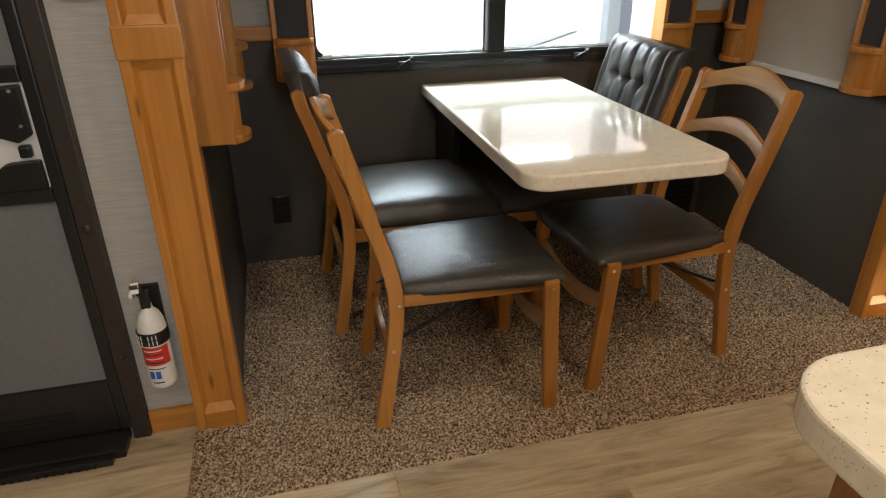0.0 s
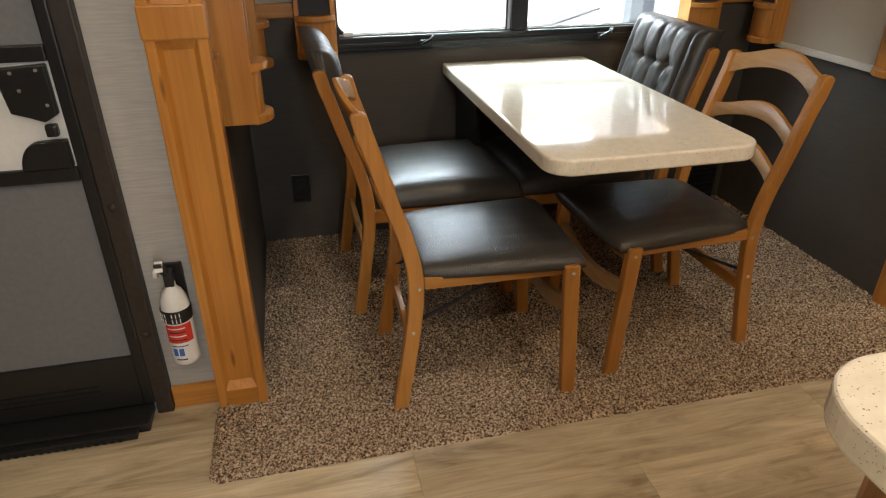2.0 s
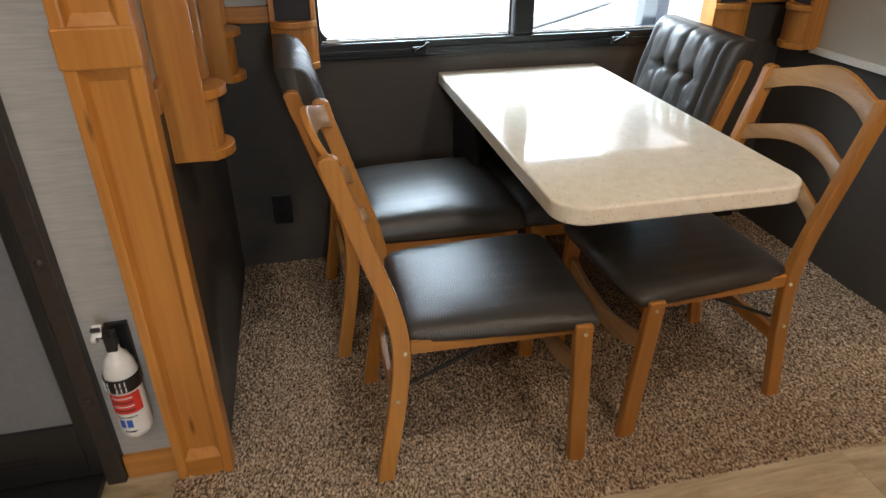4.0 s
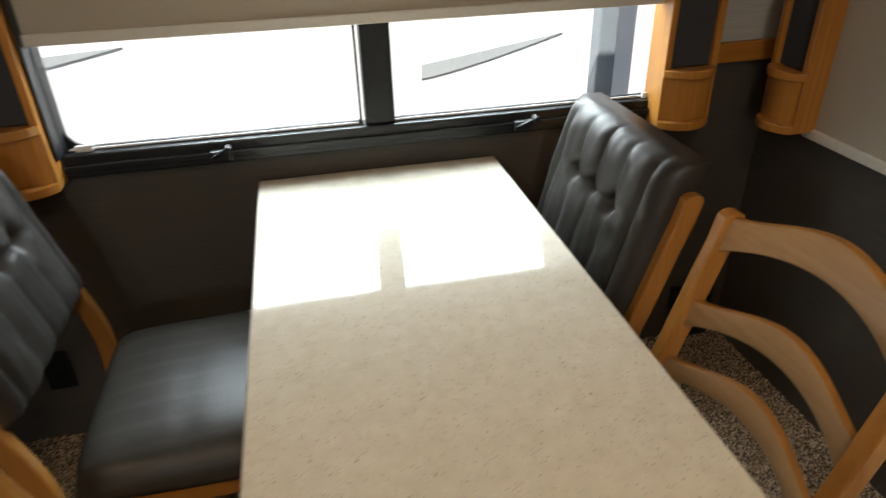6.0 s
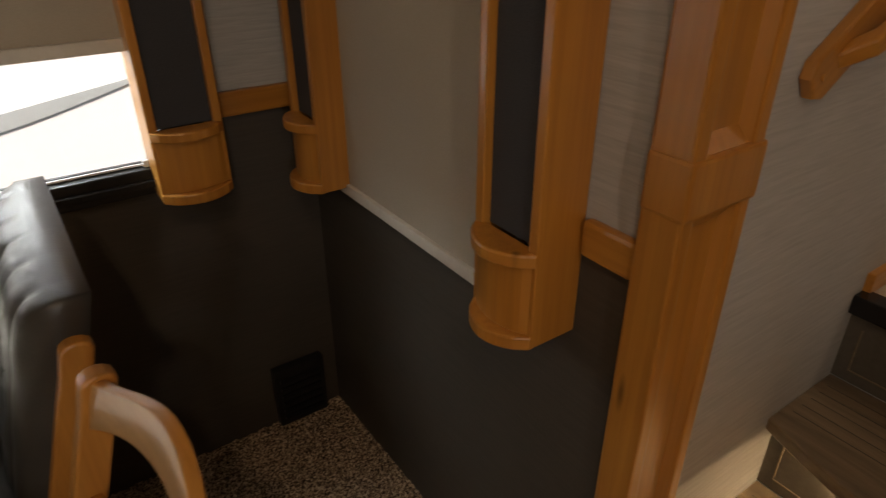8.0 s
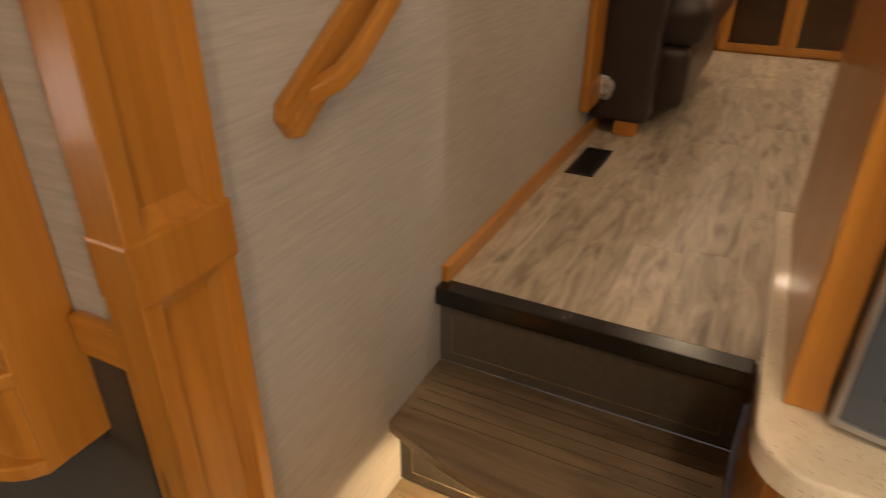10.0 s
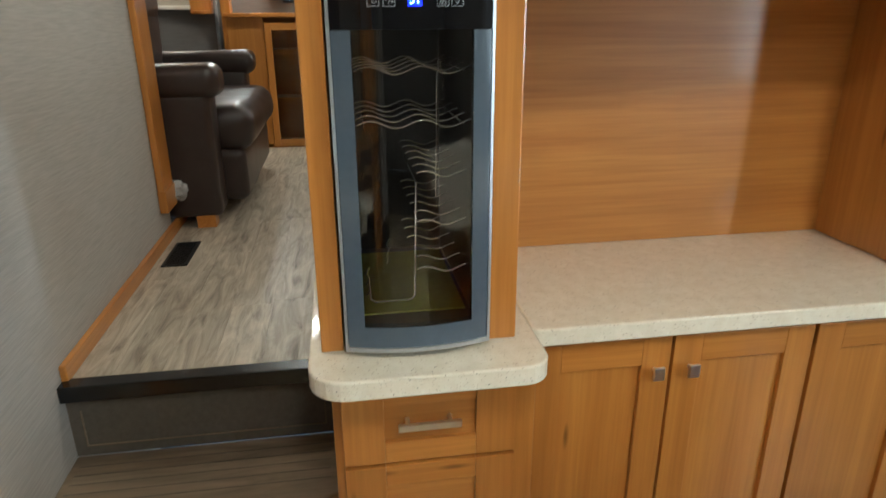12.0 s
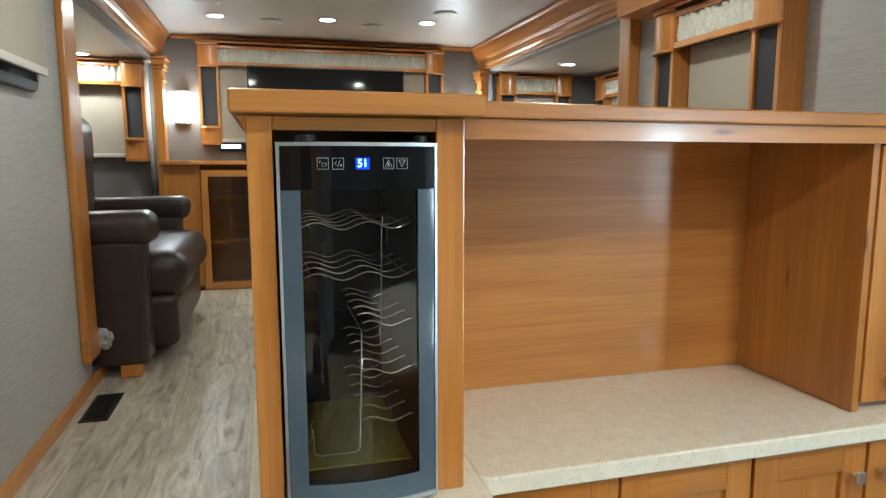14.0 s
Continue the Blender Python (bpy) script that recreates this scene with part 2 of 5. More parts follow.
plank_m = plank_mat("vinyl_plank", (0.68, 0.58, 0.42), (0.50, 0.405, 0.275), (0.26, 0.195, 0.12))
upper_plank_m = plank_mat("grey_vinyl_plank", (0.60, 0.54, 0.45), (0.395, 0.342, 0.275), (0.175, 0.146, 0.112), (4.6, 24, 24), 0.40)
tread_m = plank_mat("tread_laminate", (0.30, 0.228, 0.155), (0.215, 0.16, 0.108), (0.13, 0.094, 0.064), (17, 2.6, 17), 0.33, (120, 5, 120))


def carpet_mat():
    m, n, l, b = material("cut_pile_carpet")
    v = mapped(n, l, (1, 1, 1))
    f = tex(n, l, v, 140, 3, 0.74)
    g = tex(n, l, v, 52, 3, 0.6)
    c = ramp(n, l, f, [(0.39, (0.046, 0.033, 0.023)), (0.49, (0.27, 0.186, 0.124)), (0.60, (0.62, 0.49, 0.36))])
    c = blend(n, l, c, ramp(n, l, g, [(0.32, (0.62, 0.58, 0.55)), (0.62, (1, 1, 1))]), 0.7, "MULTIPLY")
    l.new(c, b.inputs["Base Color"])
    b.inputs["Roughness"].default_value = 0.95
    b.inputs["Specular IOR Level"].default_value = 0.1
    bump(n, l, b, f, 0.6, 0.003)
    return m


carpet_m = carpet_mat()


def glass_mat(name, tint=(1, 1, 1), rough=0.0):
    m, n, l, b = material(name)
    b.inputs["Base Color"].default_value = (*tint, 1)
    b.inputs["Transmission Weight"].default_value = 1.0
    b.inputs["Roughness"].default_value = rough
    b.inputs["IOR"].default_value = 1.45
    return m


glass_m = glass_mat("window_glass")


def glow(name, colour, strength):
    m, n, l, b = material(name)
    b.inputs["Base Color"].default_value = (*colour, 1)
    b.inputs["Emission Color"].default_value = (*colour, 1)
    b.inputs["Emission Strength"].default_value = strength
    return m


lens_glow = glow("led_lens", (1.0, 0.93, 0.84), 22)
sconce_glow = glow("sconce_glass", (1.0, 0.95, 0.88), 12)
blue_glow = glow("blue_display", (0.01, 0.03, 1.0), 3)

# ---- building helpers ----
def box(bm, x0, x1, y0, y1, z0, z1, bev=0.0, seg=1):
    made = bmesh.ops.create_cube(bm, size=1.0, matrix=Matrix.LocRotScale(((x0 + x1) / 2, (y0 + y1) / 2, (z0 + z1) / 2), None, (abs(x1 - x0), abs(y1 - y0), abs(z1 - z0))))
    if bev:
        edges = {e for v in made["verts"] for e in v.link_edges}
        bmesh.ops.bevel(bm, geom=list(edges), offset=bev, segments=seg, affect="EDGES", profile=0.6)
    return bm


def cyl(bm, c, r, length, axis="z", seg=20, r2=None):
    turn = {"z": pose(0, 0, 0), "x": pose(0, 0, 0, 0, 90, 0), "y": pose(0, 0, 0, 90, 0, 0)}[axis]
    bmesh.ops.create_cone(bm, cap_ends=True, segments=seg, radius1=r, radius2=r if r2 is None else r2, depth=length, matrix=Matrix.Translation(c) @ turn)
    return bm


def prism(bm, outline, axis, a, b):
    """Extrudes a closed outline of pairs along an axis from a to b."""
    def at(p, h):
        return {"z": (p[0], p[1], h), "y": (p[0], h, p[1]), "x": (h, p[0], p[1])}[axis]
    lo = [bm.verts.new(at(p, a)) for p in outline]
    hi = [bm.verts.new(at(p, b)) for p in outline]
    bm.faces.new(lo)
    bm.faces.new(hi)
    for i in range(len(lo)):
        j = (i + 1) % len(lo)
        bm.faces.new((lo[i], lo[j], hi[j], hi[i]))
    bmesh.ops.recalc_face_normals(bm, faces=bm.faces[:])
    return bm


def rounded(x0, x1, y0, y1, radii, seg=8):
    """A rectangle with a radius at each corner: (x0,y0), (x1,y0), (x1,y1), (x0,y1)."""
    pts = []
    for (cx, cy), r, a0, sx, sy in zip(((x0, y0), (x1, y0), (x1, y1), (x0, y1)), radii, (180, 270, 0, 90), (1, -1, -1, 1), (1, 1, -1, -1)):
        if r <= 0:
            pts.append((cx, cy))
            continue
        for k in range(seg + 1):
            a = radians(a0 + 90 * k / seg)
            pts.append((cx + sx * r + r * math.cos(a), cy + sy * r + r * math.sin(a)))
    return pts


def finish(bm, name, mat, smooth=False):
    me = bpy.data.meshes.new(name)
    bm.to_mesh(me)
    bm.free()
    me.materials.append(mat)
    if smooth:
        for p in me.polygons:
            p.use_smooth = True
    return me


def part(name, bm, mat, parent=None, label="", smooth=False):
    ob = new(name, finish(bm, name, mat, smooth))
    if parent:
        ob.parent = parent
    if label:
        tagged(ob, label)
    return ob


def bx(name, mat, parent, x0, x1, y0, y1, z0, z1, bev=0.003, label="", seg=2):
    return part(name, box(bmesh.new(), x0, x1, y0, y1, z0, z1, bev, seg), mat, parent, label)


def thing(name, label, category, group="", m=None, kind=""):
    ob = new(name)
    ob.empty_display_size = 0.1
    if m is not None:
        ob.matrix_basis = m
    return tagged(ob, label, category, group, kind)


def setting(name, mat, x0, x1, y0, y1, z0, z1, label="", category="wall", bev=0.0):
    ob = bx(name, mat, None, x0, x1, y0, y1, z0, z1, bev)
    return tagged(ob, label, category, kind="structure")


def soft_bevel(bm, offset, seg=3, angle=30):
    edges = [e for e in bm.edges if len(e.link_faces) == 2 and e.calc_face_angle(0) > radians(angle)]
    bmesh.ops.bevel(bm, geom=edges, offset=offset, segments=seg, affect="EDGES", profile=0.5)
    return bm

# ---- the shell ----
setting("subfloor", riser_m, -3.2, 3.0, -1.7, 1.66, -0.10, -0.004, "dark subfloor under the vinyl planks", "floor")
setting("slide_floor", riser_m, -0.18, 2.15, 1.66, 2.72, -0.10, -0.002, "dark slide-out floor under the carpet", "floor")
setting("ceiling", ceiling_m, -3.2, 6.35, -1.7, 2.75, CEIL, CEIL + 0.06, "cream vinyl ceiling panel with small lamps", "ceiling")
setting("slide_ceiling", ceiling_m, -0.18, 2.15, 1.72, 2.72, 2.03, 2.07, "cream slide-out ceiling panel", "ceiling")
# unseen rear and offside walls, dark grey to cut bounce and darken reflections
setting("wall_rear", greywall, -3.26, -3.2, -1.7, 1.72, 0, CEIL, "unseen dark grey wall that darkens reflections")
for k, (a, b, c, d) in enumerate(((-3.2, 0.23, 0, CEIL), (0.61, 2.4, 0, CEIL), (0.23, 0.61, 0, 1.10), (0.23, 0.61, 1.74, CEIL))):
    setting("wall_offside_%d" % (k + 1), greywall, a, b, -1.76, -1.7, c, d, "unseen woven wallpaper wall closing the room")
setting("wall_offside_step", wallpaper, 2.4, 2.46, -1.7, -0.76, 0, CEIL, "unseen woven wallpaper wall closing the room")
wall_door = setting("wall_entry", wallpaper, -0.385, -0.18, WY, WY + 0.06, 0, CEIL, "unseen woven wallpaper wall closing the room beside the entry door")
setting("wall_entry_far", wallpaper, -3.2, -1.22, WY, WY + 0.06, 0, CEIL, "unseen woven wallpaper wall closing the room")
setting("wall_over_door", wallpaper, -1.22, -0.385, WY, WY + 0.06, 1.98, CEIL, "pale wallpaper over the entry door")
setting("wall_over_slide", wallpaper, -0.18, 2.15, WY, WY + 0.06, 2.03, CEIL, "pale wallpaper over the dining slide-out")
setting("wall_stairs", wallpaper, 2.15, 4.08, WY, WY + 0.06, 0, CEIL, "pale unseen dark grey wall that darkens reflections beside the steps")
RAIL = 0.97
for nm, x0, x1 in (("left", -0.18, -0.13), ("right", 2.10, 2.15)):
    setting("wall_slide_%s_lower" % nm, wainscot, x0, x1, WY, 2.72, 0, RAIL, "dark grey woven wainscot of the dining slide-out")
    setting("wall_slide_%s_upper" % nm, wallpaper, x0, x1, WY, 2.72, RAIL, 2.03, "pale wallpaper above the wainscot")
setting("wall_slide_back_lower", wainscot, -0.13, 2.10, 2.67, 2.72, 0, 0.81, "dark grey woven wainscot under the window")
setting("wall_slide_back_left", wainscot, -0.13, 0.20, 2.67, 2.72, 0.81, RAIL, "dark grey woven wainscot")
setting("wall_slide_back_right", wainscot, 1.80, 2.10, 2.67, 2.72, 0.81, RAIL, "dark grey woven wainscot")
setting("wall_slide_back_left_upper", wallpaper, -0.13, 0.20, 2.67, 2.72, RAIL, 2.03, "pale wallpaper")
setting("wall_slide_back_right_upper", wallpaper, 1.80, 2.10, 2.67, 2.72, RAIL, 2.03, "pale wallpaper")
setting("wall_slide_back_top", wallpaper, 0.20, 1.80, 2.67, 2.72, 1.74, 2.03, "pale wallpaper over the window")


def chair_rail(name, x0, x1, y0, y1):
    ob = bx(name, maple["x" if abs(x1 - x0) > abs(y1 - y0) else "y"], None, x0, x1, y0, y1, 0.945, 1.0, 0.007, seg=2)
    return tagged(ob, "honey maple chair rail moulding", "trim", kind="structure")


chair_rail("trim_rail_back_left", -0.13, 0.10, 2.648, 2.67)
chair_rail("trim_rail_back_right", 1.87, 2.10, 2.648, 2.67)
chair_rail("trim_rail_right_near", 2.082, 2.10, 1.661, 1.751)
chair_rail("trim_rail_right_far", 2.078, 2.10, 2.58, 2.648)
chair_rail("trim_rail_left_near", -0.13, -0.112, 1.661, 1.751)
chair_rail("trim_rail_left_far", -0.13, -0.108, 2.58, 2.648)

# upper deck and its walls
setting("upper_deck", riser_m, 2.88, 6.35, -0.70, WY, UP - 0.10, UP - 0.004, "dark deck under the upper vinyl planks", "floor")
setting("wall_front", greywall, 6.25, 6.31, -0.76, WY + 0.06, UP, CEIL, "charcoal grey wallpaper front wall")
setting("wall_upper_right_near", wallpaper, 2.46, 4.06, -0.76, -0.70, 0, CEIL, "unseen woven wallpaper wall closing the room above the counter")
setting("wall_upper_right_head", wallpaper, 4.06, 6.25, -0.76, -0.70, 2.20, CEIL, "pale wallpaper over the sofa slide-out")
setting("wall_upper_left_head", wallpaper, 4.08, 6.25, WY, WY + 0.06, 2.20, CEIL, "pale wallpaper over the sofa slide-out")
for side, ya, yb, wall_y in (("left", WY + 0.06, 2.62, 2.62), ("right", -1.62, -0.76, -1.68)):
    setting("sofa_slide_floor_" + side, riser_m, 4.02, 6.25, ya, yb, UP - 0.06, UP, "dark slide-out floor", "floor")
    setting("sofa_slide_ceiling_" + side, ceiling_m, 4.02, 6.25, ya, yb, 2.20, 2.26, "cream slide-out ceiling", "ceiling")
    setting("sofa_slide_wall_" + side, greywall, 4.02, 6.25, wall_y, wall_y + 0.06, UP, 2.20, "charcoal grey slide-out wall")
    setting("sofa_slide_end_far_" + side, greywall, 6.12, 6.249, ya, yb, UP, 2.20, "charcoal grey slide-out end wall")
    setting("sofa_slide_end_near_" + side, greywall, 4.02, 4.06, ya, yb, UP, 2.20, "charcoal grey slide-out end wall")


def pilaster(name, x0, x1, y0, label, z1=2.05, split=1.095):
    """Fluted opening trim with recessed panels above and below a ledged block."""
    ob = thing(name, label, "trim", kind="structure")
    w = x1 - x0
    s = 0.025
    bx("backing", maple["z"], ob, x0 + 0.01, x1 - 0.01, y0 + 0.018, WY - 0.001, 0.02, z1 - 0.002, 0.0)
    bx("stile", maple["z"], ob, x0, x0 + s, y0, WY - 0.001, 0.0, z1, 0.005)
    bx("stile", maple["z"], ob, x1 - s, x1, y0, WY - 0.001, 0.0, z1, 0.005)
    for a, b in ((0.0, 0.07), (split - 0.04, split + 0.03), (z1 - 0.1, z1)):
        bx("rail", maple["x"], ob, x0 + s, x1 - s, y0 + 0.002, WY, a, b, 0.003)
    bx("block", maple["z"], ob, x0 - 0.003, x1 + 0.003, y0 - 0.004, WY - 0.001, split - 0.040, split + 0.034, 0.005)
    for a, b in ((0.07, split - 0.04), (split + 0.03, z1 - 0.1)):
        bm = bmesh.new()
        for zz, up in ((a, 1), (b, -1)):
            prism(bm, [(y0 + 0.003, zz), (y0 + 0.02, zz), (y0 + 0.02, zz + up * 0.028)], "x", x0 + s, x1 - s)
        for xx, up in ((x0 + s, 1), (x1 - s, -1)):
            prism(bm, [(xx, y0 + 0.004), (xx, y0 + 0.02), (xx + up * 0.012, y0 + 0.02)], "z", a, b)
        part("bevel_moulding", bm, maple["z"], ob)
    return ob


pilaster("trim_pilaster_left", -0.252, -0.116, 1.60, "honey maple pilaster with recessed panels beside the slide-out")
pilaster("trim_pilaster_right", 2.075, 2.211, 1.60, "honey maple pilaster with recessed panels beside the steps")
bx("baseboard", maple["x"], None, -0.385, -0.253, 1.645, 1.66, 0.0, 0.075, 0.004)
tagged(bpy.data.objects["baseboard"], "short honey maple baseboard under the wallpaper", "baseboard", kind="structure")
ob = bx("baseboard_upper", maple["x"], None, 2.87, 4.30, 1.643, WY, UP, UP + 0.048, 0.004)
tagged(ob, "honey maple baseboard along the upper floor", "baseboard", kind="structure")

# ---- steps ----
steps = thing("steps", "dark wood-grain steps with a warm light strip", "steps", kind="structure")
Y0S, Y1S = 0.985, WY


def tread(z, x_side, bow, x_back):
    n = 14
    out = [(x_back, Y0S), (x_back, Y1S)]
    for k in range(n + 1):
        u = k / n
        out.append((x_side - bow * math.sin(math.pi * u), Y1S + (Y0S - Y1S) * u))
    bm = prism(bmesh.new(), out, "z", z - 0.032, z)
    part("tread", soft_bevel(bm, 0.005, 2, 50), tread_m, steps, "dark bowed wood-grain tread")
    for k in range(5):
        gx = x_back - 0.05 - 0.035 * k
        bx("tread_groove", riser_m, steps, gx, gx + 0.0018, Y0S + 0.02, Y1S - 0.02, z - 0.002, z + 0.0008, 0)


def riser(x, z0, z1):
    bx("riser", riser_m, steps, x, x + 0.02, Y0S, Y1S, z0, z1, 0.0, "grey-brown laminate riser")
    z = z0 + 0.028
    for a, b, c, d in ((Y0S + 0.03, Y1S - 0.03, z, z + 0.003), (Y0S + 0.03, Y0S + 0.033, z, z1 - 0.05), (Y1S - 0.033, Y1S - 0.03, z, z1 - 0.05)):
        bx("riser_bead", tread_m, steps, x - 0.002, x + 0.002, a, b, c, d, 0.0)


riser(2.865, 0.425, UP - 0.03)
tread(0.425, 2.615, 0.075, 2.865)
riser(2.66, 0.213, 0.393)
tread(0.213, 2.395, 0.075, 2.66)
riser(2.45, 0.0, 0.18)
bx("nosing", gloss_black, steps, 2.835, 2.885, Y0S, Y1S, UP - 0.038, UP + 0.006, 0.004, "black metal stair nosing")
for zz, xx in ((0.391, 2.60), (0.179, 2.40)):
    strip = bx("light_strip", glow("strip_led", (1.0, 0.80, 0.50), 55), steps, xx + 0.030, xx + 0.042, Y0S + 0.07, Y1S - 0.13, zz - 0.005, zz, 0.0, "warm light strip under the tread")

# ---- vinyl planks ----
def planks(floor_ob, x0, x1, y0, y1, z, width, length, seed, mat):
    rng = random.Random(seed)
    shared = {}
    y = y0
    while y < y1 - 0.001:
        yb = min(y + width, y1)
        x = x0 - rng.random() * length
        while x < x1 - 0.001:
            a, b = max(x, x0), min(x + length, x1)
            if b - a > 0.02:
                key = (round(b - a, 3), round(yb - y, 3))
                if key not in shared:
                    bm = box(bmesh.new(), -key[0] / 2 + 0.0003, key[0] / 2 - 0.0003, -key[1] / 2 + 0.0003, key[1] / 2 - 0.0003, -0.004, 0.0, 0.0005, 1)
                    shared[key] = finish(bm, "plank", mat)
                p = new("plank", shared[key])
                p.location = ((a + b) / 2, (y + yb) / 2, z)
                p.parent = floor_ob
            x += length
        y = yb


floor = setting("floor", riser_m, -3.2, 2.9, -1.7, WY, -0.004, -0.0035, "pale grey-beige wood-look vinyl plank floor", "floor")
upper_floor = setting("upper_floor", riser_m, 2.885, 6.25, -0.70, WY, UP - 0.0045, UP - 0.0035, "pale grey-beige wood-look vinyl plank floor of the raised lounge", "floor")

# ---- ceiling lamps, seen and added ----
def ceiling_light(x, y, z, power):
    ob = thing("ceiling_light", "round recessed ceiling lamp, white ring, lit, seen and added alike", "ceiling light", "ceiling lights", pose(x, y, z))
    bm = bmesh.new()
    n = 24
    prof = [(0.062, 0.0), (0.060, -0.006), (0.052, -0.009), (0.045, -0.007), (0.044, 0.0)]
    rings = [[bm.verts.new((r * math.cos(2 * math.pi * k / n), r * math.sin(2 * math.pi * k / n), h)) for k in range(n)] for r, h in prof]
    for a, b in zip(rings, rings[1:]):
        for k in range(n):
            bm.faces.new((a[k], a[(k + 1) % n], b[(k + 1) % n], b[k]))
    part("ring", bm, white_m, ob, smooth=True)
    part("lens", cyl(bmesh.new(), (0, 0, -0.003), 0.044, 0.003), lens_glow, ob, "glowing frosted lens")
    led_lamp(x, y, z - 0.012, power)
    return ob


# the pair at x 3.3 is added out of view to light the lounge
for x, y in ((5.55, 1.22), (5.50, 0.56), (5.43, -0.06), (3.3, 1.1), (3.3, -0.1)):
    ceiling_light(x, y, CEIL, 1.15)
# unseen lamps, added and powered to light the main room
for x, y, p in ((-1.6, -0.55, 3.2), (-0.3, -0.55, 4.0), (1.0, -0.55, 4.0), (1.1, 0.75, 3.8), (-0.3, 0.45, 1.6)):
    ceiling_light(x, y, CEIL, p)
ceiling_light(5.9, 2.05, 2.20, 1.0)
ceiling_light(5.55, -1.10, 2.20, 1.0)

# ---- dining table ----
table = thing("dining_table", "pale speckled quartz table with rounded corners fixed to the wall", "table")
bm = prism(bmesh.new(), rounded(0.664, 1.284, 1.450, 2.655, (0.075, 0.075, 0.004, 0.004), 10), "z", 0.705, 0.75)
part("tabletop", soft_bevel(bm, 0.007, 3, 40), quartz_m, table)
for x in (0.735, 1.19):
    bm = box(bmesh.new(), x, x + 0.05, 2.60, 2.668, 0.48, 0.703, 0.003)
    prism(bm, [(2.62, 0.69), (2.62, 0.55), (2.20, 0.69)], "x", x + 0.018, x + 0.032)
    part("wall_bracket", bm, blackmetal, table, "black steel wall bracket")
bx("support_panel", blackmetal, table, 0.725, 0.745, 2.36, 2.664, 0.34, 0.703, 0.002, "black support panel")
bx("under_frame", blackmetal, table, 0.73, 1.24, 1.75, 2.60, 0.685, 0.704, 0.002, "black steel mounting plate")


def cushion(name, parent, x0, x1, hw0, hw1, z0, z1, dome, mat, power=7.0, n=26, channels=0):
    """A stuffed pad whose half-width runs from hw0 at x0 to hw1 at x1."""
    bm = bmesh.new()
    grid = []
    for i in range(n + 1):
        u = -1 + 2 * i / n
        u = math.copysign(abs(u) ** 0.75, u)
        row = []
        for j in range(n + 1):
            v = -1 + 2 * j / n
            v = math.copysign(abs(v) ** 0.75, v)
            e = max(0.0, (1 - abs(u) ** power)) ** 0.5 * max(0.0, (1 - abs(v) ** power)) ** 0.5
            hw = hw0 + (hw1 - hw0) * (u + 1) / 2
            c = max(abs(u), abs(v)) ** 8 * 0.012
            x = (x0 + x1) / 2 + u * ((x1 - x0) / 2 - c * abs(v) ** 6)
            y = v * (hw - c * abs(u) ** 6)
            z = z0 + (z1 - z0) * e + dome * (1 - u * u) * (1 - v * v)
            z += 0.0012 * noise.noise((x * 9, y * 9, z0 * 7))
            if channels:
                z -= 0.003 * max(0.0, math.cos(math.pi * channels * (u + 1) / 2)) ** 24
            row.append(bm.verts.new((x, y, z)))
        grid.append(row)
    for i in range(n):
        for j in range(n):
            bm.faces.new((grid[i][j], grid[i + 1][j], grid[i + 1][j + 1], grid[i][j + 1]))
    rim = [grid[0][j] for j in range(n)] + [grid[i][n] for i in range(n)] + [grid[n][j] for j in range(n, 0, -1)] + [grid[i][0] for i in range(n, 0, -1)]
    low = [bm.verts.new((v.co.x, v.co.y, z0 - 0.012)) for v in rim]
    for k in range(len(rim)):
        j = (k + 1) % len(rim)
        bm.faces.new((rim[k], low[k], low[j], rim[j]))
    bm.faces.new(low)
    bmesh.ops.recalc_face_normals(bm, faces=bm.faces[:])
    return part(name, bm, mat, parent, smooth=True)


def post_outline(line, half):
    """Closed side outline of a curved post from centre points (x, z)."""
    pts = []
    n = 22
    zs = [line[0][1] + (line[-1][1] - line[0][1]) * k / n for k in range(n + 1)]
    lx, lz = [p[0] for p in line], [p[1] for p in line]
    def cx(z):
        k = max(i for i in range(len(lz)) if lz[i] <= z + 1e-9)
        k = min(k, len(lz) - 2)
        t = (z - lz[k]) / (lz[k + 1] - lz[k])
        p0 = lx[max(k - 1, 0)], lx[k], lx[k + 1], lx[min(k + 2, len(lx) - 1)]
        return 0.5 * (2 * p0[1] + (p0[2] - p0[0]) * t + (2 * p0[0] - 5 * p0[1] + 4 * p0[2] - p0[3]) * t * t + (3 * p0[1] - p0[0] - 3 * p0[2] + p0[3]) * t ** 3)
    a = [(cx(z) - half, z) for z in zs]
    b = [(cx(z) + half, z) for z in reversed(zs)]
    top = zs[-1]
    cap = [(cx(top) - half * math.cos(math.pi * k / 6), top + half * 0.7 * math.sin(math.pi * k / 6)) for k in range(1, 6)]
    return a + cap + b


